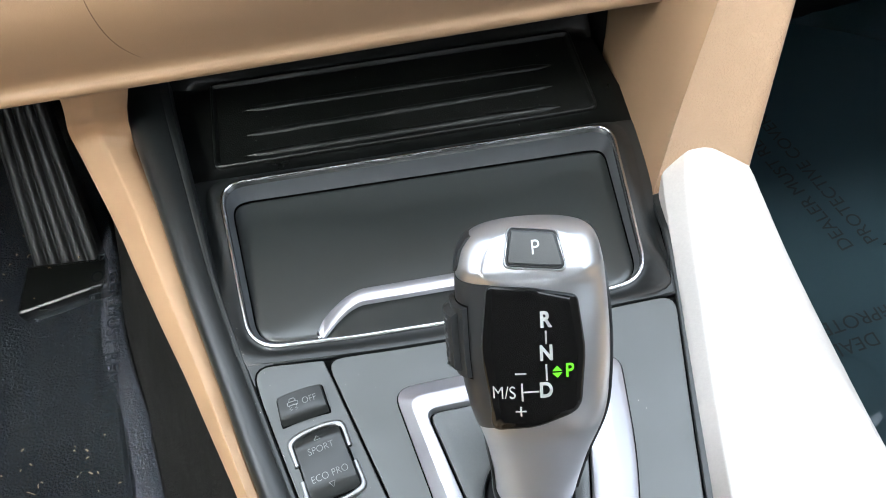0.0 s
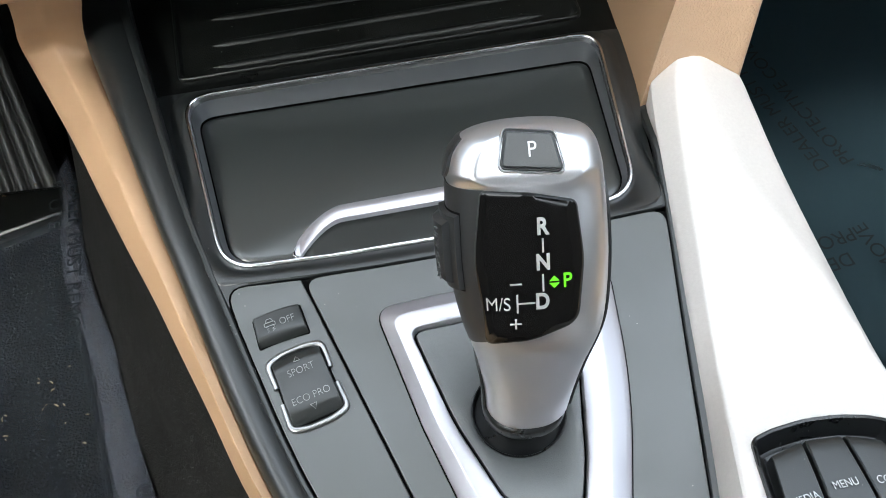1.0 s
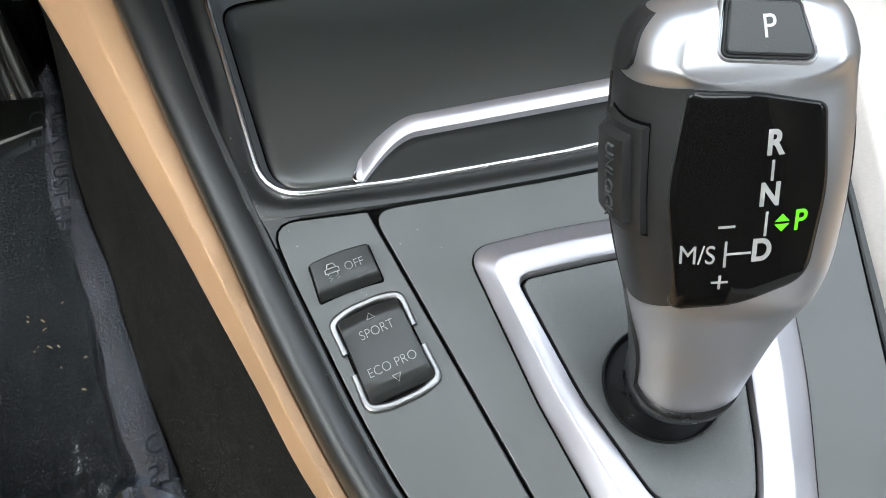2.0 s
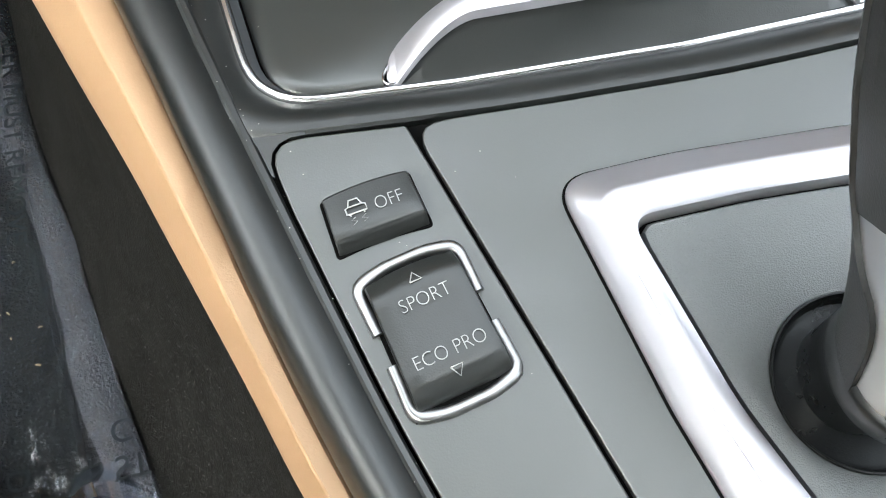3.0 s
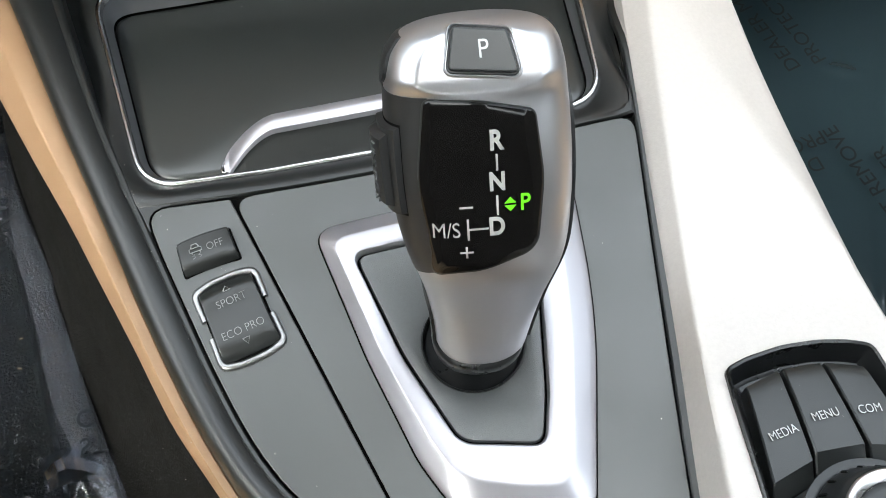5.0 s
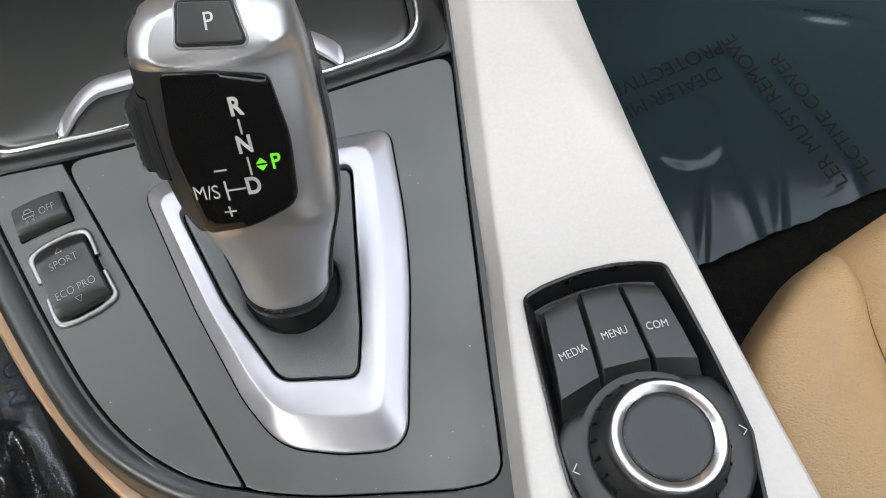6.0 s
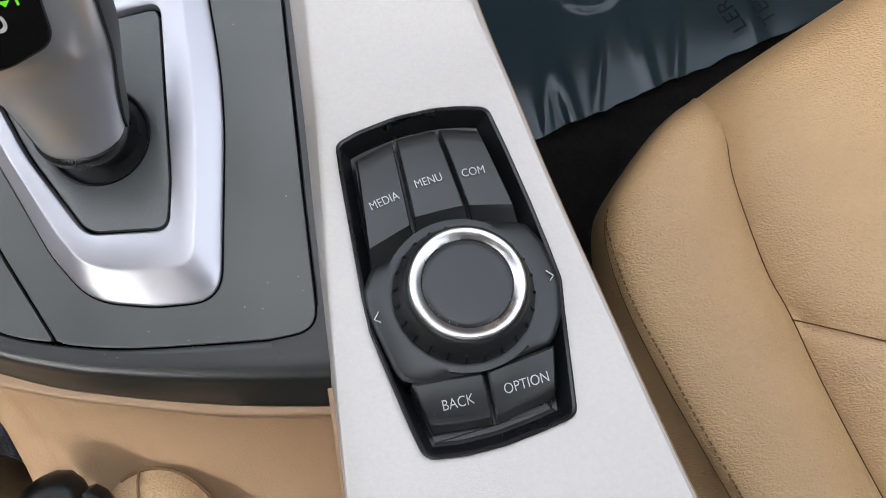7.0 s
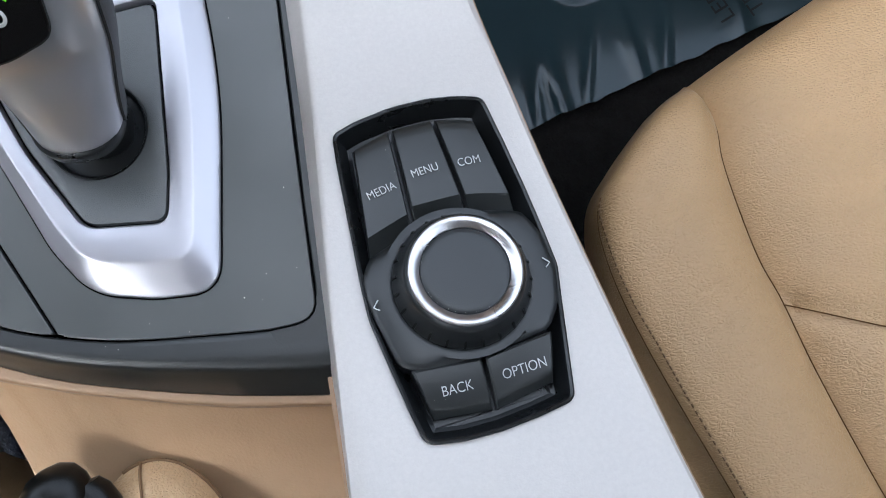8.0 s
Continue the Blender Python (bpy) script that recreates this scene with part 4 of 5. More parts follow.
IC = SW @ Matrix.Translation((-0.0036, 0.0008, 0.00420)) @ Matrix.Diagonal((1.18, 1.18, 1, 1))
line_on([(-0.0019, -0.0006), (-0.0019, 0.0006), (-0.0013, 0.0008), (-0.0008, 0.0021), (0.0008, 0.0021), (0.0013, 0.0008), (0.0019, 0.0006), (0.0019, -0.0006), (-0.0019, -0.0006)], IC, 0.00019, FAINT, off_cap, "car_symbol")
line_on([(-0.0012, 0.0008), (0.0012, 0.0008)], IC, 0.00019, FAINT, off_cap, "car_symbol")
for sx in (-1, 1):
    line_on([(sx * 0.0013, -0.0006), (sx * 0.0013, -0.0011)], IC, 0.00020, FAINT, off_cap, "car_symbol")
    line_on([(sx * 0.0010 + 0.0004, -0.0014), (sx * 0.0010 - 0.0005, -0.0019), (sx * 0.0010 + 0.0005, -0.0023), (sx * 0.0010 - 0.0004, -0.0028)], IC, 0.00009, FAINT, off_cap, "skid_symbol")
settle_under(stability)

DM = frame_of((-0.0400, 0.2152, 0.0), (1.0, 0.37, 0), (-0.37, 1, 0))
mode = thing("drive_mode_switch", "dark grey rocker switch marked SPORT and ECO PRO with chrome brackets", "switch", (-0.040, 0.2152, 0.0))
part("gap", slab(bowed_outline(0.0110, 0.0115, 0.0147, -0.0155, 0.0010, 0.001), -0.001, 0.0003, 0.0001, DM), GAP, mode)
for sg in (1, -1):
    part("gap", slab([Vector(p) for p in ((-0.0118, sg * 0.004), (0.0118, sg * 0.004), (0.0118, sg * 0.0162), (-0.0118, sg * 0.0162))][::sg], -0.001, 0.00036, 0.0001, DM), GAP, mode)
rocker = part("rocker", bowed_cap(DM, 0.0101, 0.0106, 0.0141, -0.0147, 0.0010, [(0, -0.001), (0, 0.0010), (0.015, 0.0022), (0.05, 0.0030), (0.13, 0.0044), (0.18, 0.0048), (0.24, 0.0047), (0.5, 0.0043), (0.76, 0.0048), (0.84, 0.0049),
                                                                                 (0.885, 0.0045), (0.96, 0.0027), (0.987, 0.0014), (1.0, -0.001)]), BUTTON, mode, angle=30)
for word, y in (("SPORT", 0.0056), ("ECO PRO", -0.0064)):
    lettering(word, 0.0044, DM @ Matrix.Translation((0.0002, y, 0.00500)), FAINT, rocker, squeeze=0.86, thin=0.00008)
for sg in (1, -1):
    zb, zt = (0.0051, 0.0046) if sg > 0 else (0.0051, 0.0042)
    tri = [(-0.0013, sg * 0.0098, zb), (0.0013, sg * 0.0098, zb), (0, sg * 0.0119, zt), (-0.0013, sg * 0.0098, zb)]
    part("mark", tube([DM @ Vector(p) for p in tri], 0.00017, 6, flat=0.6), FAINT, rocker)


def bracket(sg):
    """A chrome U round one end of the rocker: bright outer ridge, inner slope down to the rocker."""
    xo, yo, yi = 0.0131, 0.0174, 0.0036
    rows = []
    for off, z in ((0.0, -0.0002), (0.0001, 0.0008), (0.0004, 0.0013), (0.0009, 0.00155), (0.0015, 0.00155), (0.0020, 0.00145), (0.0024, 0.0011), (0.0027, 0.0004)):
        x, y = xo - off, yo - off
        pts = [(-x + 0.0004, yi, 0), (-x, y - 0.001, max(0.002, 0.0048 - off)), (-0.005, y + 0.0008, 0.02), (0.005, y + 0.0008, 0.02), (x, y - 0.001, max(0.002, 0.0048 - off)), (x - 0.0004, yi, 0)]
        rows.append([DM @ Vector((p.x, p.y * sg, z)) for p in rounded(pts, 7)])
    ends = [[row[k] for row in rows] for k in (0, -1)]
    bm = loft(rows, closed=False)
    for e in ends:
        base = [bm.verts.new(p) for p in e] + [bm.verts.new(DM @ Vector(((DM.inverted() @ e[-1]).x, (DM.inverted() @ e[-1]).y, -0.0008))), bm.verts.new(DM @ Vector(((DM.inverted() @ e[0]).x, (DM.inverted() @ e[0]).y, -0.0008)))]
        bm.faces.new(base)
    return bm


for sg in (1, -1):
    part("bracket", bracket(sg), BRACKET, mode, "chrome bracket")
settle_under(mode)

# ---- pearl trim strip beside the selector ----
TRIM = [  # y, left foot x, crease x, crease z, right x, right z
    (0.3665, 0.1345, 0.1402, 0.0050, 0.1640, -0.0060), (0.3640, 0.1285, 0.1368, 0.0092, 0.1670, -0.0055), (0.3560, 0.1232, 0.1330, 0.0106, 0.1690, -0.0050), (0.340, 0.1210, 0.1302, 0.0096, 0.1705, -0.0048),
    (0.300, 0.1190, 0.1267, 0.0082, 0.1745, -0.0044), (0.250, 0.1166, 0.1232, 0.0080, 0.1815, -0.0032), (0.212, 0.1150, 0.1206, 0.0082, 0.1870, -0.0010), (0.185, 0.1137, 0.1188, 0.0103, 0.1912, 0.0034), (0.150, 0.1115, 0.1161, 0.0171, 0.1965, 0.0096),
    (0.100, 0.1086, 0.1124, 0.0270, 0.2055, 0.0182), (0.050, 0.1062, 0.1098, 0.0368, 0.2150, 0.0268), (0.000, 0.1042, 0.1078, 0.0460, 0.2260, 0.0360), (-0.080, 0.1012, 0.1048, 0.0600, 0.2420, 0.0500)]


def trim_rows(rows, per=5):
    cols = [catmull([(r[0], r[c], 0) for r in rows], per) for c in range(1, 6)]
    return [(cols[0][i].x, *(cols[c][i].y for c in range(5))) for i in range(len(cols[0]))]


trim_r = trim_rows(TRIM)
sect = []
for y, xl, xc, zc, xr, zr in trim_r:
    xt, zt = xc + 0.0075, zc + (zr - zc) * 0.60 * 0.0075 / (xr - xc)
    row = [(xl, -0.012), (xl, -0.002), (xl + 0.0006, 0.0004)] + [(xl + 0.0006 + (xc - 0.0004 - xl) * q, 0.0004 + (zt * 0.93 - 0.0004) * q ** 0.92) for q in (0.25, 0.5, 0.75, 0.9, 1.0)]
    row += [(xc + 0.0010, zt * 0.972), (xc + 0.0024, zt * 0.992), (xt, zt)]
    # a soft fold starts at the tip and runs out to the far edge
    fold = 0.995 - 0.60 * max(0.0, min(1.0, (y - 0.205) / 0.12)) ** 1.35
    sharp = min(1.0, (1 - fold) / 0.12)
    flat = 1 - 0.42 * sharp
    for i in range(1, 15):
        s = 0.26 + 0.70 * i / 14
        lo, hi = s * flat, 1 - (1 - s) * (1 - fold * flat) / (1 - fold)
        g = lo if s < fold - 0.02 else hi if s > fold + 0.02 else 0.5 * (lo + hi) + 0.012 * sharp
        row.append((xc + (xr - xc) * s, zc + (zr - zc) * g))
    row += [(xr - 0.0016, zr + 0.0004), (xr - 0.0004, zr - 0.0006), (xr, zr - 0.0022), (xr - 0.0004, zr - 0.006), (xr - 0.004, -0.02)]
    sect.append([Vector((x, y, z)) for x, z in row])
trim_bm = loft(sect, closed=True, cap=(True, True))
trim = part("trim_strip", trim_bm, PEARL)
tagged(trim, "pearl silver painted trim strip along the centre console", "trim strip")

I_N = Vector((0.10, 0.19, 1)).normalized()
I_Y = Vector((-0.07, 0.9975, 0))
I_X = I_Y.cross(I_N).normalized()
IF = frame_of((0.158, 0.125, 0.0182), I_X, I_N.cross(I_X))
panel_o = rounded([(-0.0287, 0.0536, 0.004), (-0.0203, 0.0566, 0.03), (-0.0061, 0.0592, 0.04), (0.0077, 0.0594, 0.04), (0.0184, 0.0579, 0.04), (0.0268, 0.0553, 0.0045), (0.0288, 0.0374, 0.03), (0.0306, 0.0178, 0.03), (0.0317, 0.0004, 0.02),
                   (0.0322, -0.0122, 0.012), (0.0299, -0.0224, 0.02), (0.0261, -0.0409, 0.03), (0.0228, -0.0568, 0.0045), (0.0106, -0.0586, 0.04), (-0.0022, -0.0598, 0.04), (-0.0144, -0.0596, 0.04), (-0.0270, -0.0576, 0.0055),
                   (-0.0290, -0.0474, 0.02), (-0.0315, -0.0302, 0.03), (-0.0336, -0.0145, 0.015), (-0.0333, -0.0029, 0.02), (-0.0312, 0.0250, 0.03), (-0.0300, 0.0418, 0.03)], 6)
cutter = part("cutter", loft([at(IF, panel_o, -0.012), at(IF, panel_o, 0.03)], cap=(True, True)), GAP)
cut = trim.modifiers.new("opening", "BOOLEAN")
cut.object, cut.operation, cut.solver = cutter, "DIFFERENCE", "EXACT"
bpy.context.view_layer.update()
cut_mesh = bpy.data.meshes.new_from_object(trim.evaluated_get(bpy.context.evaluated_depsgraph_get()))
trim.modifiers.clear()
cut_bm = bmesh.new()
cut_bm.from_mesh(cut_mesh)
finish(cut_bm, 32)
for f in cut_bm.faces:
    f.smooth = True
cut_bm.to_mesh(cut_mesh)
cut_bm.free()
trim.data = cut_mesh
bpy.data.objects.remove(cutter)

controller = thing("rotary_controller", "black rotary controller with labelled buttons in the trim", "controller", (0.158, 0.125, 0.01))
part("housing", loft([at(IF, inset(panel_o, -0.0002), -0.0015), at(IF, inset(panel_o, -0.0002), 0.0012), at(IF, inset(panel_o, 0.0004), 0.0017), at(IF, inset(panel_o, 0.0012), 0.0012), at(IF, inset(panel_o, 0.0018), -0.001),
                      at(IF, inset(panel_o, 0.0046), -0.0062), at(IF, inset(panel_o, 0.0060), -0.0068)], cap=(False, True)), HOUSING, controller, "black recessed housing")


def key(corners, z1, dip, name, words, size, at_xy, turn, tilt=0.0):
    """A push key whose near edge (the last two corners) slopes down."""
    a, b, c, d = (Vector(p) for p in corners)  # far left, far right, near right, near left
    rows = []
    ns = [0.0, 0.02, 0.06] + steps(0.15, 0.84, 4) + [0.88, 0.92, 0.96, 1.0]
    for s in ns:
        l_, r_ = a.lerp(d, s), b.lerp(c, s)
        z = z1 + 0.0008 * math.sin(math.pi * min(1, s)) - tilt * s
        if s < 0.05:
            z -= (0.05 - s) * 0.014
        if s > 0.84:
            z -= dip * ((s - 0.84) / 0.16) ** 0.8
        row = [IF @ Vector((*l_, -0.0072)), IF @ Vector((*l_, z - 0.0006)), IF @ Vector((*l_.lerp(r_, 0.03), z))]
        row += [IF @ Vector((*l_.lerp(r_, q), z + 0.0003 * math.sin(math.pi * q))) for q in (0.25, 0.5, 0.75)]
        row += [IF @ Vector((*l_.lerp(r_, 0.97), z)), IF @ Vector((*r_, z - 0.0006)), IF @ Vector((*r_, -0.0072))]
        rows.append(row)
    ob = part(name, loft(rows, closed=False), BUTTON, controller, "dark grey key with white lettering", 30)
    depth = (a.y + b.y - c.y - d.y) / 2
    share = ((a.y + b.y) / 2 - at_xy[1]) / depth
    lettering(words, size, IF @ Matrix.Translation((*at_xy, z1 + 0.00150 - tilt * share)) @ pose(0, 0, 0, math.degrees(math.atan2(tilt, depth)), 0, 0) @ pose(0, 0, 0, 0, 0, turn), WHITE, ob, squeeze=0.85, thin=0.00003)
    return ob


key([(-0.0230, 0.0470), (-0.0094, 0.0512), (-0.0114, 0.0130), (-0.0278, 0.0074)], -0.0006, 0.0040, "key", "MEDIA", 0.0043, (-0.0178, 0.0290), 11)
key([(-0.0078, 0.0515), (0.0066, 0.0519), (0.0088, 0.0158), (-0.0096, 0.0156)], -0.0006, 0.0040, "key", "MENU", 0.0043, (-0.0012, 0.0328), 5)
key([(0.0080, 0.0518), (0.0214, 0.0482), (0.0258, 0.0119), (0.0102, 0.0154)], -0.0006, 0.0040, "key", "COM", 0.0043, (0.0148, 0.0325), -2)
key([(-0.0252, -0.0340), (-0.0024, -0.0359), (-0.0026, -0.0520), (-0.0222, -0.0500)], 0.0022, 0.0010, "key", "BACK", 0.0048, (-0.0125, -0.0432), -1, 0.0054)
key([(-0.0009, -0.0359), (0.0226, -0.0334), (0.0192, -0.0488), (-0.0014, -0.0521)], 0.0022, 0.0010, "key", "OPTION", 0.0048, (0.0104, -0.0428), 2, 0.0054)
oct_o = rounded([(-0.0326, -0.0007, 0.006), (-0.0285, 0.0060, 0.005), (-0.0125, 0.0121, 0.03), (-0.0015, 0.0141, 0.03), (0.0130, 0.0136, 0.02), (0.0266, 0.0098, 0.006), (0.0303, 0.0010, 0.008), (0.0315, -0.0135, 0.012), (0.0281, -0.0250, 0.006),
                 (0.0225, -0.0325, 0.004), (-0.0011, -0.0357, 0.03), (-0.0200, -0.0355, 0.01), (-0.0285, -0.0322, 0.006), (-0.0317, -0.0164, 0.01), (-0.0327, -0.0084, 0.01)], 6)
KC = Vector((-0.0011, -0.0099))
ot = radial(oct_o, KC, 72)
circ = [KC + Vector((math.cos(2 * math.pi * k / 72), math.sin(2 * math.pi * k / 72))) for k in range(72)]
ringr = lambda r: [KC + (p - KC) * r for p in circ]
rocker_plate = part("rocker_plate", loft([at(IF, ot, -0.006), at(IF, ot, 0.0012), at(IF, [p.lerp(KC, 0.02) for p in ot], 0.0020), at(IF, [p.lerp(KC, 0.06) for p in ot], 0.0026), at(IF, ringr(0.0262), 0.0034), at(IF, ringr(0.0245), 0.0036),
                                          at(IF, ringr(0.0234), 0.0036), at(IF, ringr(0.0226), 0.0032), at(IF, ringr(0.019), 0.0030)]), KNOB_BLACK, controller, "dark grey tilting plate", 30)
KM = IF @ Matrix.Translation((KC.x, KC.y, 0))
part("knob_skirt", lathe([(0.0228, 0.0026), (0.0231, 0.0040), (0.0228, 0.0052), (0.0220, 0.0072), (0.0210, 0.0098), (0.0203, 0.0122), (0.0195, 0.0142), (0.0184, 0.0149)], KM, 72), KNOB_BLACK, controller, "dark grey knurled knob side")
for k in range(24):
    a = 2 * math.pi * k / 24
    m = KM @ pose(0, 0, 0, 0, 0, math.degrees(a)) @ Matrix.Translation((0.0222, 0, 0.0064)) @ pose(0, 0, 0, 0, -22, 0)
    part("knurl", box_bm(-0.0004, 0.0006, -0.0004, 0.0004, -0.0016, 0.0016, 0.0001, m), BLACK, controller)
part("knob_ring", lathe([(0.0186, 0.0140), (0.0186, 0.0153), (0.0183, 0.0158), (0.0178, 0.0160), (0.0171, 0.0159), (0.0162, 0.0155), (0.0152, 0.0149), (0.0147, 0.0145), (0.0146, 0.0134)], KM, 96), KNOB_RING, controller, "satin chrome ring")
part("knob_top", lathe([(0.0146, 0.0130), (0.0145, 0.0141), (0.0140, 0.0145), (0.0122, 0.0147), (0.006, 0.0148), (0.001, 0.0148)], KM, 72, (False, True)), KNOB_BLACK, controller, "dark grey knob top")
for sg in (-1, 1):
    chev = [(sg * 0.0284 - 0.0010, -0.0090), (sg * 0.0304 - 0.0010, -0.0112), (sg * 0.0286 - 0.0010, -0.0126)]
    part("arrow_mark", tube([IF @ Vector((*p, 0.0034)) for p in chev], 0.00024, 6, flat=0.6), WHITE, rocker_plate)
settle_under(controller)

# ---- tan lower console behind the panel, with the parking brake ----
rear = thing("rear_console", "tan moulded lower console round the parking brake", "console", (0.04, 0.03, FLOOR))
rear_edge = [p for p in skirt_c if p.x > -0.030]


def scoop(f, s):
    """Lower panel: f along the rim, s backwards from it."""
    e = rear_edge[min(len(rear_edge) - 1, int(f * (len(rear_edge) - 1)))]
    x = e.x * (1 - s) + (-0.006 + (0.1075 + 0.006) * f) * s
    z = -0.0215 - 0.020 * (1 - (1 - min(1, s * 5)) ** 2) - 0.10 * s
    return x, e.y + 0.0006 - 0.21 * s, z


fs = steps(0, 1, 40)
ss = [0, 0.012, 0.025, 0.04, 0.06, 0.09, 0.13, 0.2, 0.3, 0.45, 0.6, 0.8, 1.0]
part("lower_panel", sheet(scoop, fs, ss), TAN_SOFT, rear, "tan vinyl moulding")
part("lower_side", sheet(lambda s, v: (scoop(0, s)[0] - 0.004 * v - 0.01 * v * v, scoop(0, s)[1], scoop(0, s)[2] - 0.32 * v), ss, steps(0, 1, 8)), CARPET, rear, "black carpeted side")
part("trim_flank", loft([[Vector((0.1068 - 0.02 * f * f * 0.2, 0.0945 - 0.20 * f, z)) for z in (-0.13, -0.02 + 0.03 * f, -0.002 + 0.04 * f)] + [Vector((0.1115 - 0.004 * f, 0.0945 - 0.20 * f, -0.001 + 0.04 * f))] for f in steps(0, 1, 10)], closed=False), TAN, rear, "tan vinyl flank under the trim strip")
brake = thing("parking_brake", "black parking brake lever with tan leather gaiter", "hand brake", (0.02, 0.03, -0.06))
BR = frame_of((-0.0060, 0.0815, -0.0300), (1, 0.35, 0), (-0.35, 1, 0.30))
part("grip", loft([[BR @ Vector((r * math.cos(a), y, r * 0.9 * math.sin(a))) for a in steps(0, 2 * math.pi * 23 / 24, 23)] for y, r in ((-0.10, 0.0105), (-0.05, 0.011), (-0.022, 0.0115), (-0.014, 0.0128), (-0.008, 0.0130), (-0.003, 0.0112), (0.0, 0.0070), (0.001, 0.002))], cap=(True, True)), BLACK, brake, "black grip")
B2 = frame_of((0.0075, 0.0745, -0.0340), (1, 0.35, 0), (-0.2, 1, 0.2))
part("release_button", loft([[B2 @ Vector((r * math.cos(a), y, r * math.sin(a))) for a in steps(0, 2 * math.pi * 23 / 24, 23)] for y, r in ((-0.08, 0.0085), (-0.01, 0.0085), (-0.004, 0.0078), (0.0, 0.0055), (0.001, 0.001))], cap=(True, True)), BLACK, brake)


def gaiter(u, v):
    a, r = math.pi * u, v
    x = 0.028 + 0.034 * r * math.cos(a)
    y = 0.020 + 0.058 * r * math.sin(a)
    return x, y, -0.050 + 0.020 * math.sqrt(max(0, 1 - r * r * 0.98)) + 0.0006 * noise.noise((x * 60, y * 60, 2))


part("gaiter", sheet(gaiter, steps(0, 1, 28), steps(0.02, 1, 12)), GAITER, brake, "tan leather gaiter")
part("gaiter_seam", tube([Vector(gaiter(0.53 - 0.05 * (1 - v), v)) + Vector((0, 0, 0.0006)) for v in steps(0.3, 1, 12)], 0.0006, 6), STITCH, brake)
part("gaiter_joint", tube([Vector(gaiter(u, 1.0)) + Vector((0, 0, 0.0006)) for u in steps(0.05, 0.6, 24)], 0.0007, 6), STITCH, brake)
settle_under(rear)
settle_under(brake)

# ---- seats ----
CR = catmull([(0.3070, 0.2120), (0.3115, 0.1980), (0.3130, 0.1830), (0.3116, 0.1660), (0.3133, 0.1420), (0.3172, 0.1130), (0.3235, 0.0900), (0.331, 0.054), (0.345, 0.0), (0.368, -0.08), (0.39, -0.20), (0.40, -0.36)], 8)
LE = catmull([(0.3060, 0.2120), (0.2905, 0.2035), (0.2760, 0.1920), (0.2600, 0.1770), (0.2450, 0.1590), (0.2405, 0.1360), (0.2425, 0.1050), (0.2520, 0.0680), (0.272, 0.006), (0.297, -0.075), (0.31, -0.19), (0.31, -0.36)], 8)
SZ = -0.112


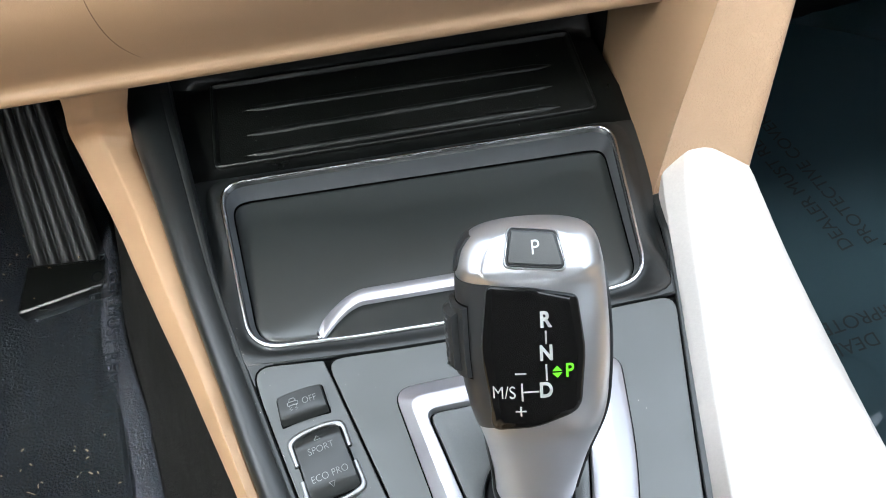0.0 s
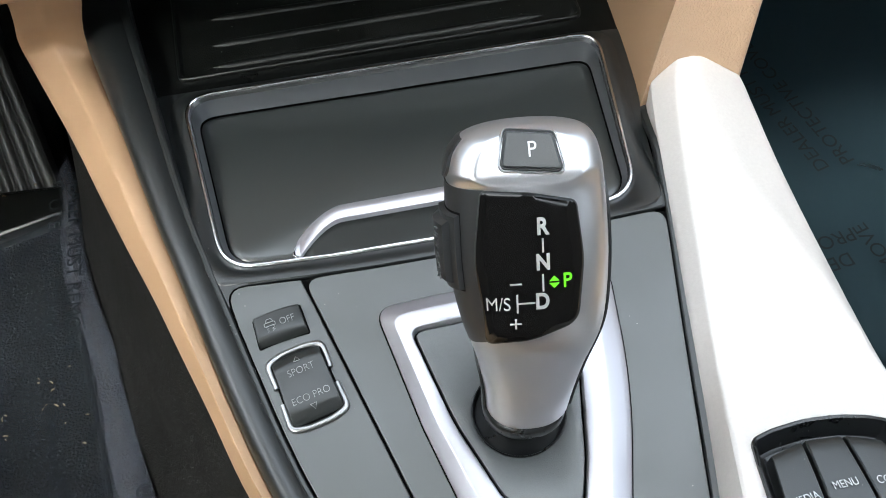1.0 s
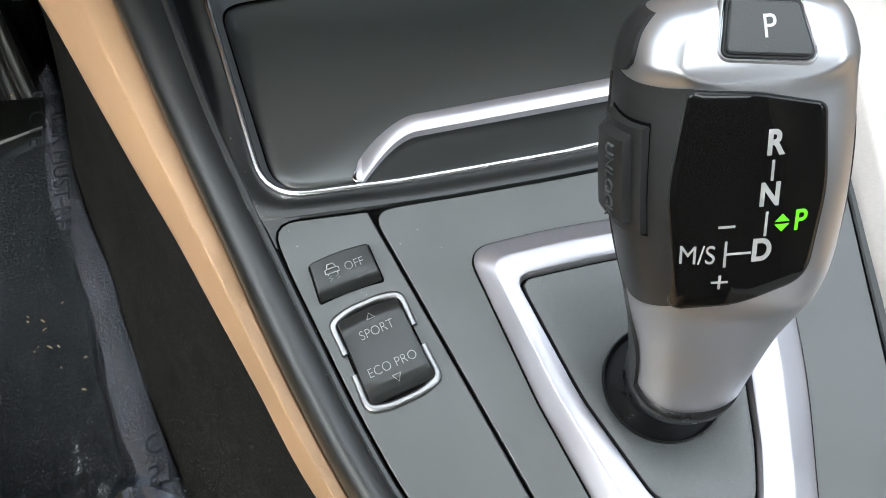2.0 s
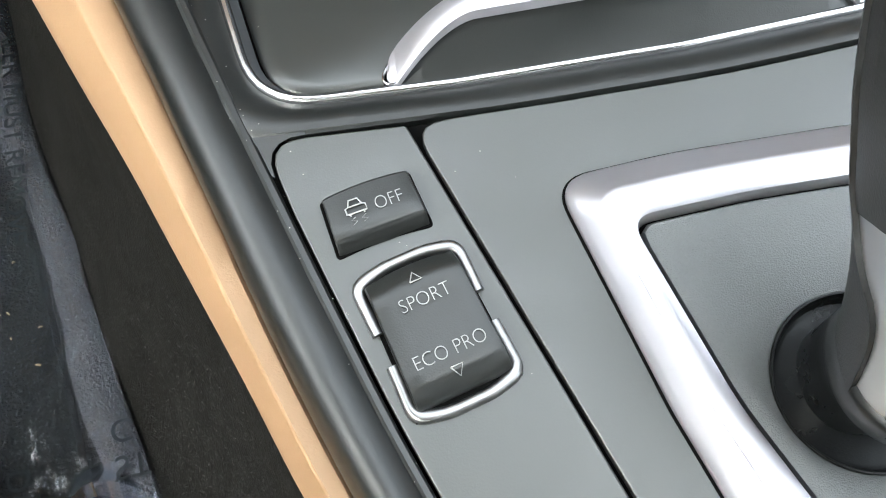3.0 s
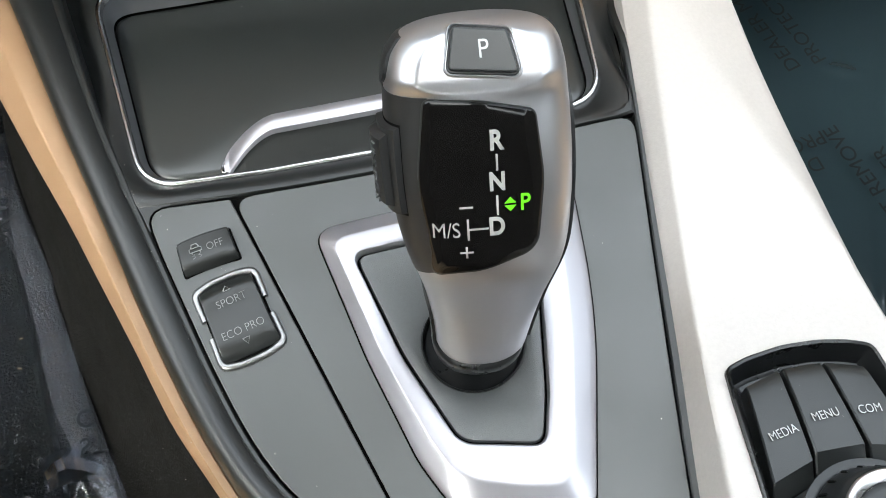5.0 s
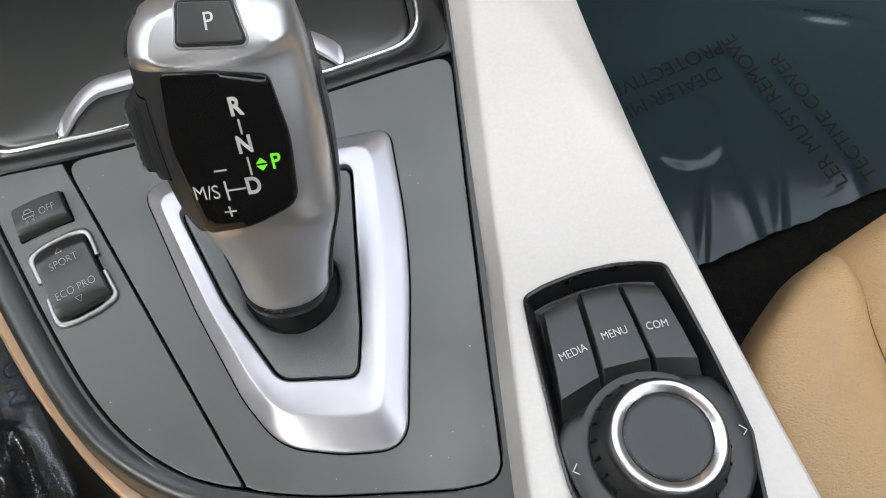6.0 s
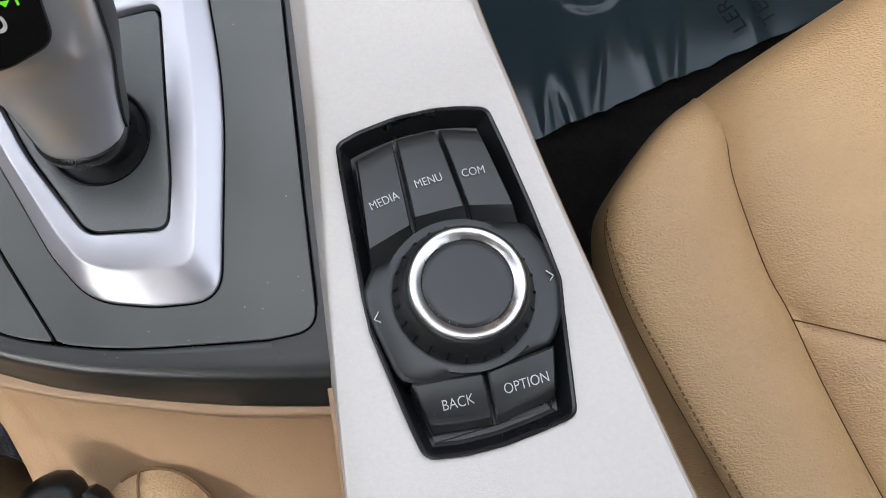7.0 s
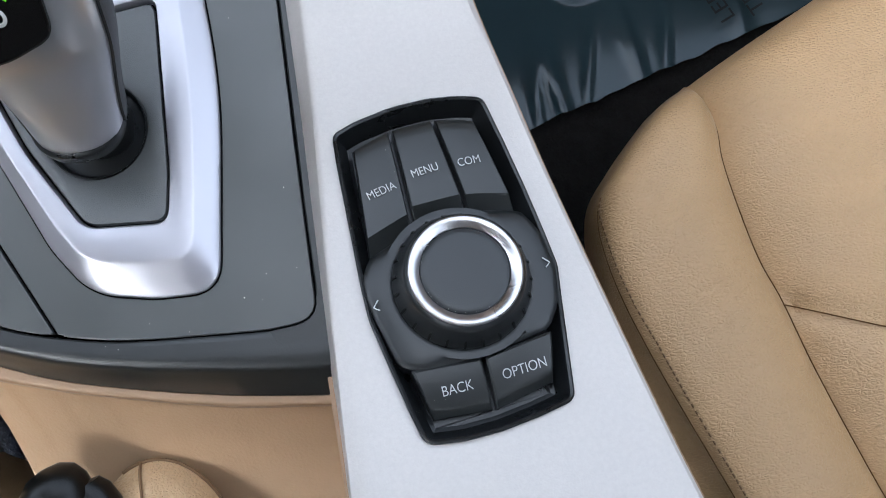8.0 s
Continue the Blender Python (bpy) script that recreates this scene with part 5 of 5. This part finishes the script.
def seat(name, flip, label):
    root = thing(name, label, "car seat", (0.5, -0.05, FLOOR) if not flip else (-0.42, -0.05, FLOOR))
    fx = (lambda p: Vector((0.190 - p[0], p[1] - 0.115, p[2] - 0.03))) if flip else (lambda p: Vector(p))
    rows, n = [], len(CR)
    for i in range(n):
        l_, c_ = LE[i], CR[i]
        k = min(1.0, i / 14)
        fd = lambda y: 0.024 * math.exp(-max(0.0, 0.212 - y) / 0.010)
        left_fall = 0.012 * (1 - k) ** 2 + fd(l_.y)
        spread = max(0.0, min(1.0, (0.135 - l_.y) / 0.09))  # the side leans outwards further back
        row = [(l_.x + 0.022 - 0.03 * spread, l_.y - 0.002, -0.27), (l_.x + 0.004 - 0.026 * spread, l_.y, SZ - 0.075 - left_fall), (l_.x - 0.0005 - 0.021 * spread, l_.y, SZ - 0.050 - left_fall),
               (l_.x - 0.0015 - 0.0125 * spread, l_.y, SZ - 0.030 - left_fall), (l_.x - 0.0008 - 0.007 * spread, l_.y, SZ - 0.0205 - left_fall), (l_.x - 0.0002, l_.y, SZ - 0.014 - left_fall)]
        for s, z in ((0.015, -0.0085), (0.05, -0.0048), (0.12, -0.0020), (0.22, -0.0004), (0.36, 0.0006), (0.50, 0.0006), (0.64, -0.0004), (0.78, -0.0032), (0.89, -0.0068), (0.96, -0.0105), (1.0, -0.0150)):
            q = l_.lerp(c_, s)
            row.append((q.x, q.y, SZ + z - 0.012 * (1 - k) ** 2 * (1 - s) - fd(q.y)))
        rows.append([fx(p) for p in row])
    part("bolster", loft(rows, closed=False), LEATHER, root, "rounded tan leather side bolster")
    # centre cushion, in two panels split by a cross seam
    split = lambda x: 0.092 - 0.53 * (x - 0.3165) + 0.9 * (x - 0.3165) ** 2

    def cushion(x0f, d):
        """x share from crease to the far side, d metres back from the front edge."""
        y_f = 0.2120 + 0.42 * 0.46 * x0f
        y = y_f - d
        cx = CR[0].x
        for a_, b_ in zip(CR, CR[1:]):
            if b_.y <= y <= a_.y:
                cx = a_.x + (b_.x - a_.x) * (a_.y - y) / max(1e-6, a_.y - b_.y)
        x = cx + (0.77 - cx) * x0f
        z = SZ - 0.0155 + 0.016 * (1 - math.exp(-(x - cx) / 0.018)) - 0.024 * math.exp(-d / 0.010) * (1 if d < 0.2 else 0)
        z -= 0.0045 * math.exp(-((y - split(x)) / 0.006) ** 2) * min(1, (x - cx) / 0.004)
        z += 0.0015 * noise.noise((x * 18, y * 18, 4.0))
        return fx((x, y, z))

    xs = [0, 0.004, 0.009, 0.016, 0.025, 0.04, 0.06, 0.085, 0.11, 0.14, 0.18, 0.22, 0.27, 0.33, 0.4, 0.5, 0.65, 0.8, 1.0]
    ds = [0, 0.002, 0.005, 0.009, 0.014, 0.02, 0.03] + steps(0.04, 0.30, 90) + steps(0.31, 0.56, 14)
    part("cushion", sheet(cushion, xs, ds), LEATHER, root, "tan leather centre cushion")
    part("front_face", sheet(lambda u, v: fx((0.306 + 0.464 * u, 0.2115 + 0.193 * u - 0.03 * v, SZ - 0.036 - 0.16 * v)), steps(0, 1, 10), steps(0, 1, 4)), LEATHER, root)
    part("seam", tube([fx((p.x - 0.0002, p.y, SZ - 0.0142 - 0.024 * math.exp(-max(0.0, 0.212 - p.y) / 0.010))) for i, p in enumerate(CR)], 0.00038, 6), CREASE, root, "sewn seam with its crease shadow drawn dark")
    part("seam", tube([fx((x, split(x), SZ - 0.0155 + 0.016 * (1 - math.exp(-(x - 0.3165) / 0.018)) - 0.0028)) for x in steps(0.318, 0.56, 30)], 0.00038, 6), CREASE, root, "sewn seam with its crease shadow drawn dark")
    # a row of stitches just inside the bolster's edge, and the thin welt seam outside it
    crown = ((0.0, -0.014), (0.015, -0.0085), (0.05, -0.0048), (0.12, -0.0020))

    def on_bolster(i, s):
        q = LE[i].lerp(CR[i], s)
        z = next(z0 + (z1 - z0) * (s - s0) / (s1 - s0) for (s0, z0), (s1, z1) in zip(crown, crown[1:]) if s <= s1)
        return fx((q.x, q.y, SZ + z - 0.012 * (1 - min(1.0, i / 14)) ** 2 * (1 - s) - 0.024 * math.exp(-max(0.0, 0.212 - q.y) / 0.010)))

    line = catmull([on_bolster(i, min(0.08, max(0.004, (i - 34) * 0.0042))) + Vector((0, 0, 0.0004)) for i in range(32, 82)], 6)
    welt = [on_bolster(i, min(0.022, max(0.0, (i - 38) * 0.0016))) + Vector((0, 0, 0.0001)) for i in range(34, 82)]
    part("welt_seam", tube(welt, 0.0003, 6), CREASE, root, "thin sewn welt seam with its crease shadow drawn dark")
    bm, walked, start = bmesh.new(), 0.0, line[0]
    for p, q in zip(line, line[1:]):
        walked += (q - p).length
        if walked > 0.0029:
            d = (q - start).normalized()
            tube([start, start + d * 0.0010 + Vector((0, 0, 0.0002)), start + d * 0.0021], 0.00052, 5, bm)
            walked, start = 0.0, q
    part("stitching", bm, STITCH, root, "row of brown stitches")["kind"] = "stuff"
    settle_under(root)
    return root


seat("passenger_seat", False, "tan leather passenger seat cushion with stitched bolster")
seat("driver_seat", True, "tan leather driver seat cushion with stitched bolster")

# ---- dashboard and its side pillar ----
dash = thing("dashboard", "tan lower dashboard with a curved joint over the tray", "dashboard", (0, 0.6, 0.1))


def dash_at(x, prof_s):
    """Profile of the lower dashboard at x: share 0 at the lip to 1 high up."""
    y = 0.3985 + 0.118 * x
    tab = [(0.075, 0.046), (0.020, 0.0455), (0.004, 0.0470), (0.0, 0.0500), (-0.0005, 0.0540), (0.0015, 0.0570), (0.0010, 0.062), (-0.004, 0.075), (-0.010, 0.095), (-0.010, 0.115), (0.004, 0.140), (0.05, 0.158), (0.20, 0.170), (0.5, 0.175), (0.78, 0.180)]
    tab = [(p.x, p.y) for p in catmull([(*q, 0) for q in tab], 4)]
    i = min(len(tab) - 2, int(prof_s * (len(tab) - 1)))
    f = prof_s * (len(tab) - 1) - i
    return Vector((x, y + tab[i][0] * (1 - f) + tab[i + 1][0] * f, tab[i][1] * (1 - f) + tab[i + 1][1] * f + 0.0088))


JOINT = lambda h: -0.1240 + 0.0075 * math.exp(-(max(h, 0.0725) - 0.0765) / 0.010)


def dash_piece(x0, x1, edge_l, edge_r, bulge):
    rows = []
    for k in range(53):
        s = k / 52
        q = dash_at(0, s)
        half = 0.00013 if q.z > 0.0772 else 0.0
        a = x0 if not edge_l else JOINT(q.z) + half
        b_ = x1 if not edge_r else JOINT(q.z) - half
        row = []
        for f in steps(0, 1, 24):
            p = dash_at(a + (b_ - a) * f, s)
            p.y -= bulge * (0.5 + 0.5 * math.sin(6 * p.z))
            row.append(p)
        rows.append(row)
    return loft(rows, closed=False)


part("lower_fascia", dash_piece(-0.12, 0.78, True, False, 0), TAN, dash, "smooth tan fascia")
part("knee_panel", dash_piece(-0.78, -0.12, False, True, 0.0), TAN, dash, "smooth tan knee panel")
part("joint_gap", dash_piece(-0.20, -0.05, False, False, -0.004), GAP, dash)

# unseen upper dash, added to keep the sky out of the tray's reflections
DASH_TOP = catmull([(0.412, 0.138, 0), (0.408, 0.165, 0), (0.420, 0.215, 0), (0.445, 0.275, 0), (0.500, 0.322, 0), (0.60, 0.348, 0), (0.80, 0.360, 0), (1.15, 0.365, 0)], 5)
part("upper_fascia", loft([[Vector((x, p.x + 0.118 * x * max(0.0, 1 - (p.x - 0.41) * 3), p.y)) for x in steps(-0.76, 0.76, 16)] for p in DASH_TOP], closed=False), UPPER_DASH, dash, "unseen black upper dashboard that blocks the sky")

# tan cheek that rises from the console to the dashboard on the far side
pillar = thing("side_cheek", "tan vinyl console cheek, smooth inside and grained at its end", "trim panel", (0.15, 0.42, 0.0))
foot = [(0.1035, 0.520), (0.1068, 0.486), (0.1128, 0.433), (0.1175, 0.391), (0.1210, 0.3560)]
edge_top = lambda z: Vector((0.1200 + 0.239 * (z + 0.006), 0.3520 + 0.394 * (z + 0.006), z))
right_top = lambda z: Vector((0.1665 + 0.145 * (z + 0.006), 0.3585 + 0.40 * (z + 0.006), z))
zs = [-0.02, -0.008, 0.004, 0.02, 0.04, 0.06, 0.085, 0.11, 0.15]
rows = []
for z in zs:
    e = edge_top(z)
    row = []
    for f in steps(0, 1, 16):
        fx_ = catmull(foot, 4)[int(f * 16)]
        up = max(0, (z + 0.010)) * (0.12 + 0.42 * f * f)
        p = Vector((fx_.x + up * 0.5, fx_.y + up * 0.2, z))
        p = p.lerp(e, f ** 5)
        row.append(p)
    rows.append(row)
part("inner_face", loft(rows, closed=False), TAN, pillar, "smooth tan inner face")
rows = []
for z in zs:
    a_, b_ = edge_top(z), right_top(z)
    row = [a_]
    for f in steps(0.06, 1, 10):
        p = a_.lerp(b_, f)
        p.y += 0.0030 * math.sin(math.pi * f)
        row.append(p)
    row += [b_ + Vector((0.004, 0.006, 0)), b_ + Vector((0.005, 0.03, 0)), b_ + Vector((-0.01, 0.25, 0))]
    rows.append(row)
rows.insert(0, [Vector((p.x, p.y, -0.10)) for p in rows[0]])
rows.insert(0, [Vector((p.x, p.y + 0.02, FLOOR)) for p in rows[0]])
part("end_face", loft(rows, closed=False), TAN_GRAIN, pillar, "grained tan end face", 60)
settle_under(dash)
settle_under(pillar)
# right flank of the console below the trim, down to the carpet
flank = part("console_flank", loft([[Vector((r[4] - 0.004, r[0], -0.004 + min(0, r[5]))), Vector((r[4] - 0.006, r[0], -0.06)), Vector((r[4] - 0.002, r[0], -0.2)), Vector((r[4] + 0.004, r[0], FLOOR - 0.01))] for r in trim_r], closed=False), CARPET)
tagged(flank, "black carpeted flank of the console", "panel")
lip = part("flank_lip", loft([[Vector((r[4] - 0.003, r[0], r[5] - 0.004)), Vector((r[4] + 0.0008, r[0], r[5] - 0.0042)), Vector((r[4] + 0.0012, r[0], r[5] - 0.0055)), Vector((r[4] + 0.0004, r[0], r[5] - 0.014)), Vector((r[4] - 0.004, r[0], r[5] - 0.02))] for r in trim_r[12:]], closed=False), TAN)
tagged(lip, "thin tan edge under the trim strip", "trim")

# ---- pedal ----
pedal = thing("accelerator_pedal", "black ribbed floor-hinged accelerator pedal", "pedal", (-0.35, 0.54, FLOOR))
PM = frame_of((-0.3495, 0.5400, -0.3290), (0.992, 0.06, 0.1), (-0.02, 0.64, 0.77))
part("pad", slab(rounded([(-0.034, -0.002, 0.003), (0.033, -0.002, 0.003), (0.022, 0.24, 0.004), (-0.024, 0.24, 0.004)], 4), -0.012, 0.0, 0.0015, PM), PEDAL, pedal)
for k in range(5):
    f = (k - 2) / 2
    part("rib", loft([[PM @ Vector((f * (0.026 - 0.009 * s) + dx * (1 - 0.25 * s), 0.006 + 0.228 * s, z)) for dx, z in ((-0.0060, 0), (-0.0052, 0.0010), (-0.0040, 0.0022), (-0.0024, 0.0030), (0, 0.0033), (0.0024, 0.0030), (0.0040, 0.0022), (0.0052, 0.0010), (0.0060, 0))] for s in steps(0, 1, 4)], closed=False), PEDAL, pedal)
part("hinge_foot", slab(rounded([(-0.040, -0.044, 0.004), (0.042, -0.022, 0.004), (0.036, 0.006, 0.002), (-0.037, 0.006, 0.002)], 4), -0.018, 0.004, 0.003, frame_of((-0.3495, 0.5400, -0.316), (1, 0.05, 0), (-0.05, 1, 0.12))), BLACK, pedal)
settle_under(pedal)

# ---- protective film over the floor mats ----
EDGE_L = catmull([(-0.350, 0.700), (-0.321, 0.598), (-0.3045, 0.548), (-0.292, 0.500), (-0.2785, 0.450), (-0.2500, 0.384), (-0.2465, 0.366), (-0.2270, 0.316), (-0.2150, 0.282), (-0.1990, 0.246), (-0.1850, 0.215), (-0.150, 0.13), (-0.12, 0.05)], 10)


def crumple(x, y, amp=1.0, seed=0.0):
    """Loose film: slow swell, folded ridges and, behind, tighter creases."""
    a = noise.noise((x * 11 + seed, y * 5, seed)) * 0.008
    k = max(0.0, min(1.0, (0.42 - y) / 0.16))
    b_ = (1 - abs(noise.noise((x * 26 + 8 * y, y * 9 + seed, 3.1 + seed)))) ** 6 * 0.004 * (0.25 + k)
    c = (1 - abs(noise.noise((x * 60 - 20 * y, y * 24 + seed, 6.1 + seed)))) ** 5 * 0.0010 * k
    return amp * (a + b_ + c + 0.0006 * noise.noise((x * 90, y * 60, seed)))


film_l = thing("floor_film", "crumpled clear printed plastic film over the driver footwell", "protective film", (-0.4, 0.4, FLOOR))
part("sheet", loft([[Vector((p.x - d, p.y, FLOOR + 0.014 + crumple(p.x - d, p.y) + 0.010 * math.exp(-d / 0.02))) for d in [0, 0.004, 0.008, 0.012, 0.017] + steps(0.022, 0.42, 150)] for p in EDGE_L], closed=False), FILM_THIN, film_l, normals=False)
part("fold", loft([[Vector((p.x - d * (0.021 + 0.009 * noise.noise((p.y * 9, 0, 7)) + 0.004 * noise.noise((p.y * 40, 2, 7))), p.y, FLOOR + 0.0245 + crumple(p.x, p.y) * 0.6 + 0.0035 * math.sin(math.pi * d) + 0.0012 * noise.noise((p.x * 70 + d, p.y * 50, 3)))) for d in steps(-0.05, 1, 12)] for p in EDGE_L], closed=False), FILM_DOUBLE, film_l, "doubled milky edge fold", normals=False)
# a stiff crumpled pleat that stands up from the film
pleat = []
for u in steps(0, 1, 12):
    x, y = -0.242 + 0.040 * u, 0.233 + 0.006 * math.sin(3 * u)
    h = 0.018 * math.sin(math.pi * (0.08 + 0.84 * u)) + 0.003 * noise.noise((u * 6, 1, 2))
    pleat.append([Vector((x, y - 0.012, FLOOR + 0.020)), Vector((x + 0.002, y - 0.004 - 0.004 * u, FLOOR + 0.022 + h * 0.8)), Vector((x + 0.001, y + 0.001, FLOOR + 0.024 + h)), Vector((x - 0.001, y + 0.005, FLOOR + 0.022 + h * 0.7)), Vector((x, y + 0.014, FLOOR + 0.021))])
part("pleat", loft(pleat, closed=False), FILM_DOUBLE, film_l, "crumpled shiny pleat", angle=15, normals=False)


def film_print(body, size, x, y, turn, parent, flip=False, z=0.0275):
    m = Matrix.Translation((x, y, FLOOR + z)) @ pose(0, 0, 0, 0, 0, turn)
    if flip:
        m = m @ Matrix.Diagonal((1, -1, 1, 1))
    lettering(body, size, m, INK, parent, squeeze=1.0)


film_print("PROTECTIVE COVER", 0.0165, -0.312, 0.477, -84, film_l, False, 0.032)
film_print("DEALER MUST REMOVE", 0.0172, -0.2935, 0.473, -83, film_l, False, 0.032)
film_print("C", 0.0185, -0.213, 0.268, 8, film_l, True, 0.035)
film_print("ST", 0.0185, -0.206, 0.2485, 8, film_l, True, 0.035)
film_print("DEALER MUST", 0.018, -0.262, 0.195, -84, film_l, True, 0.032)
film_print("PROTECTIVE", 0.018, -0.286, 0.195, -84, film_l, True, 0.032)

film_r = thing("floor_film", "clear printed plastic film over the passenger footwell", "protective film", (0.45, 0.5, FLOOR))
front_r = lambda x: 0.258 + 0.235 * (x - 0.27) + 0.0025 * noise.noise((x * 60, 0, 0))


def sheet_r(x, d):
    y = front_r(x) + d
    z = FLOOR + 0.018 + 0.0012 * noise.noise((x * 9, y * 6, 5.0))
    for x0, lean, w, h, reach in ((0.262, 0.10, 0.0045, 0.0034, 0.030), (0.283, -0.15, 0.0060, 0.0040, 0.045), (0.300, 0.30, 0.0035, 0.0022, 0.040), (0.346, -0.10, 0.0050, 0.0034, 0.060), (0.365, 0.25, 0.0040, 0.0024, 0.045), (0.430, 0.0, 0.007, 0.0030, 0.070), (0.520, 0.1, 0.006, 0.0032, 0.060)):
        z += 0.88 * h * math.exp(-((x - x0 - lean * d) / (w * (1 + 6 * d))) ** 2) * math.exp(-((d - 0.022) / reach) ** 2)
    for x0, y0, w, lx, h in ((0.452, 0.455, 0.004, 0.030, 0.0030), (0.395, 0.505, 0.004, 0.012, 0.0030)):
        u, v = x - x0, y - y0 + 0.35 * (x - x0)
        z += h * math.exp(-(u / lx) ** 2 - (v / w) ** 2)
    hub = math.hypot(x - 0.315, y - 0.376)
    z += 0.0012 / (1 + math.exp((hub - 0.034) / 0.0016)) - 0.0006 * math.exp(-((hub - 0.034) / 0.004) ** 2)
    return x, y, z


part("sheet", sheet(sheet_r, steps(0.19, 0.76, 200), [0, 0.002, 0.005] + steps(0.01, 0.52, 170)), FILM, film_r, normals=False)
film_print("LER MUST REMOVE", 0.0178, 0.3915, 0.376, 110.8, film_r)
film_print("TECTIVE COVER", 0.0172, 0.420, 0.3655, 111, film_r)
film_print("DEALER MUST REMOVE", 0.0175, 0.263, 0.393, 195, film_r)
film_print("PROTECTIVE COVER", 0.0175, 0.281, 0.419, 194.5, film_r)
film_print("PROTECTIVE COVER", 0.0180, 0.345, 0.585, 112, film_r)
film_print("DEALER MUST REMOVE", 0.0180, 0.318, 0.590, 112, film_r)
mat_r = part("floor_mat", slab(rounded([(0.21, 0.30, 0.03), (0.74, 0.42, 0.03), (0.74, 0.82, 0.03), (0.22, 0.78, 0.03)], 5), FLOOR - 0.004, FLOOR + 0.008, 0.003), CARPET)
tagged(mat_r, "dark floor mat under plastic film", "floor mat")
mat_l = part("floor_mat", slab(rounded([(-0.72, 0.05, 0.03), (-0.20, 0.10, 0.03), (-0.33, 0.56, 0.03), (-0.72, 0.62, 0.03)], 5), FLOOR - 0.004, FLOOR + 0.008, 0.003), CARPET)
tagged(mat_l, "dark floor mat under plastic film", "floor mat")
settle_under(film_l)
settle_under(film_r)

# ---- straw bits on the driver's floor, dust on the console ----
rng = random.Random(4)
bm = bmesh.new()
for cx, cy, n in ((-0.385, 0.555, 10), (-0.372, 0.525, 4), (-0.285, 0.335, 11), (-0.325, 0.34, 8), (-0.36, 0.33, 4)):
    for k in range(n):
        x, y, a = cx + rng.gauss(0, 0.016), cy + rng.gauss(0, 0.018), rng.uniform(0, 3.14)
        h = rng.choice((0.0006, 0.0010, 0.0016, 0.0030)) * rng.uniform(0.6, 1.3)
        d = Vector((math.cos(a), math.sin(a), 0)) * h
        p = Vector((x, y, FLOOR + 0.034 + rng.uniform(0, 0.004)))
        tube([p - d, p + Vector((0, 0, 0.0012)), p + d], rng.uniform(0.00025, 0.0006), 5, bm)
straw = part("straw_bits", bm, LEAF)
tagged(straw, "scattered bits of dry straw on the footwell film", "debris", kind="stuff")
bm = bmesh.new()
for k in range(230):
    zone = rng.random()
    if zone < 0.4:
        x, y, z = rng.uniform(-0.07, 0.105), rng.uniform(0.125, 0.26), 0.0001
        if -0.012 < x < 0.09 and 0.128 < y < 0.258:
            continue
    elif zone < 0.75:
        x, y = rng.uniform(-0.10, 0.085), rng.uniform(0.395, 0.465)
        z = MAT_SLOPE(y) + 0.0019
    elif zone > 0.95:
        x, y = rng.uniform(-0.08, 0.095), rng.uniform(0.30, 0.37)
        z = deep(Vector((x, y))) + 0.0041
    else:
        continue
    r = rng.uniform(0.00010, 0.00026)
    p = Vector((x, y, z))
    vs4 = [bm.verts.new(p + Vector((r * math.cos(q), r * math.sin(q) * rng.uniform(0.5, 1.3), 0.00005))) for q in (0, 1.6, 3.1, 4.7)]
    top = bm.verts.new(p + Vector((0, 0, r)))
    for i in range(4):
        bm.faces.new((vs4[i], vs4[(i + 1) % 4], top))
def speck(p, r):
    ring4 = [bm.verts.new(p + Vector((r * math.cos(q), r * math.sin(q) * rng.uniform(0.5, 1.3), -0.00002))) for q in (0, 1.6, 3.1, 4.7)]
    tip = bm.verts.new(p + Vector((0, 0, r)))
    for i in range(4):
        bm.faces.new((ring4[i], ring4[(i + 1) % 4], tip))


housing_edge = inset(panel_o, 0.0021)
for k in range(46):
    q = rng.randrange(len(housing_edge))
    e = housing_edge[q].lerp(housing_edge[q - 1], rng.random())
    if e.x < 0.0 or rng.random() < 0.45:
        speck(IF @ Vector((e.x * rng.uniform(0.95, 1.0), e.y * rng.uniform(0.97, 1.0), -0.0012)), rng.uniform(0.00006, 0.00014))
for k in range(40):
    e = moved[rng.randrange(20, len(moved) - 8)]
    speck(Vector((e.x + rng.uniform(-0.004, 0.003), e.y + rng.uniform(-0.004, 0.002), 0.0004)), rng.uniform(0.00008, 0.00020))
for k in range(46):
    a = rng.uniform(0, 6.28)
    speck(KM @ Vector((0.0143 * math.cos(a), 0.0143 * math.sin(a), 0.0151)), rng.uniform(0.00006, 0.00014))
for k in range(30):
    y = rng.uniform(0.05, 0.33)
    speck(Vector((rng.uniform(0.135, 0.16), y, 0.0085 + max(0.0, 0.19 - y) * 0.195)), rng.uniform(0.00006, 0.00012))
dust = part("dust_specks", bm, DUST)
tagged(dust, "pale dust specks on the console", "dust", kind="stuff")
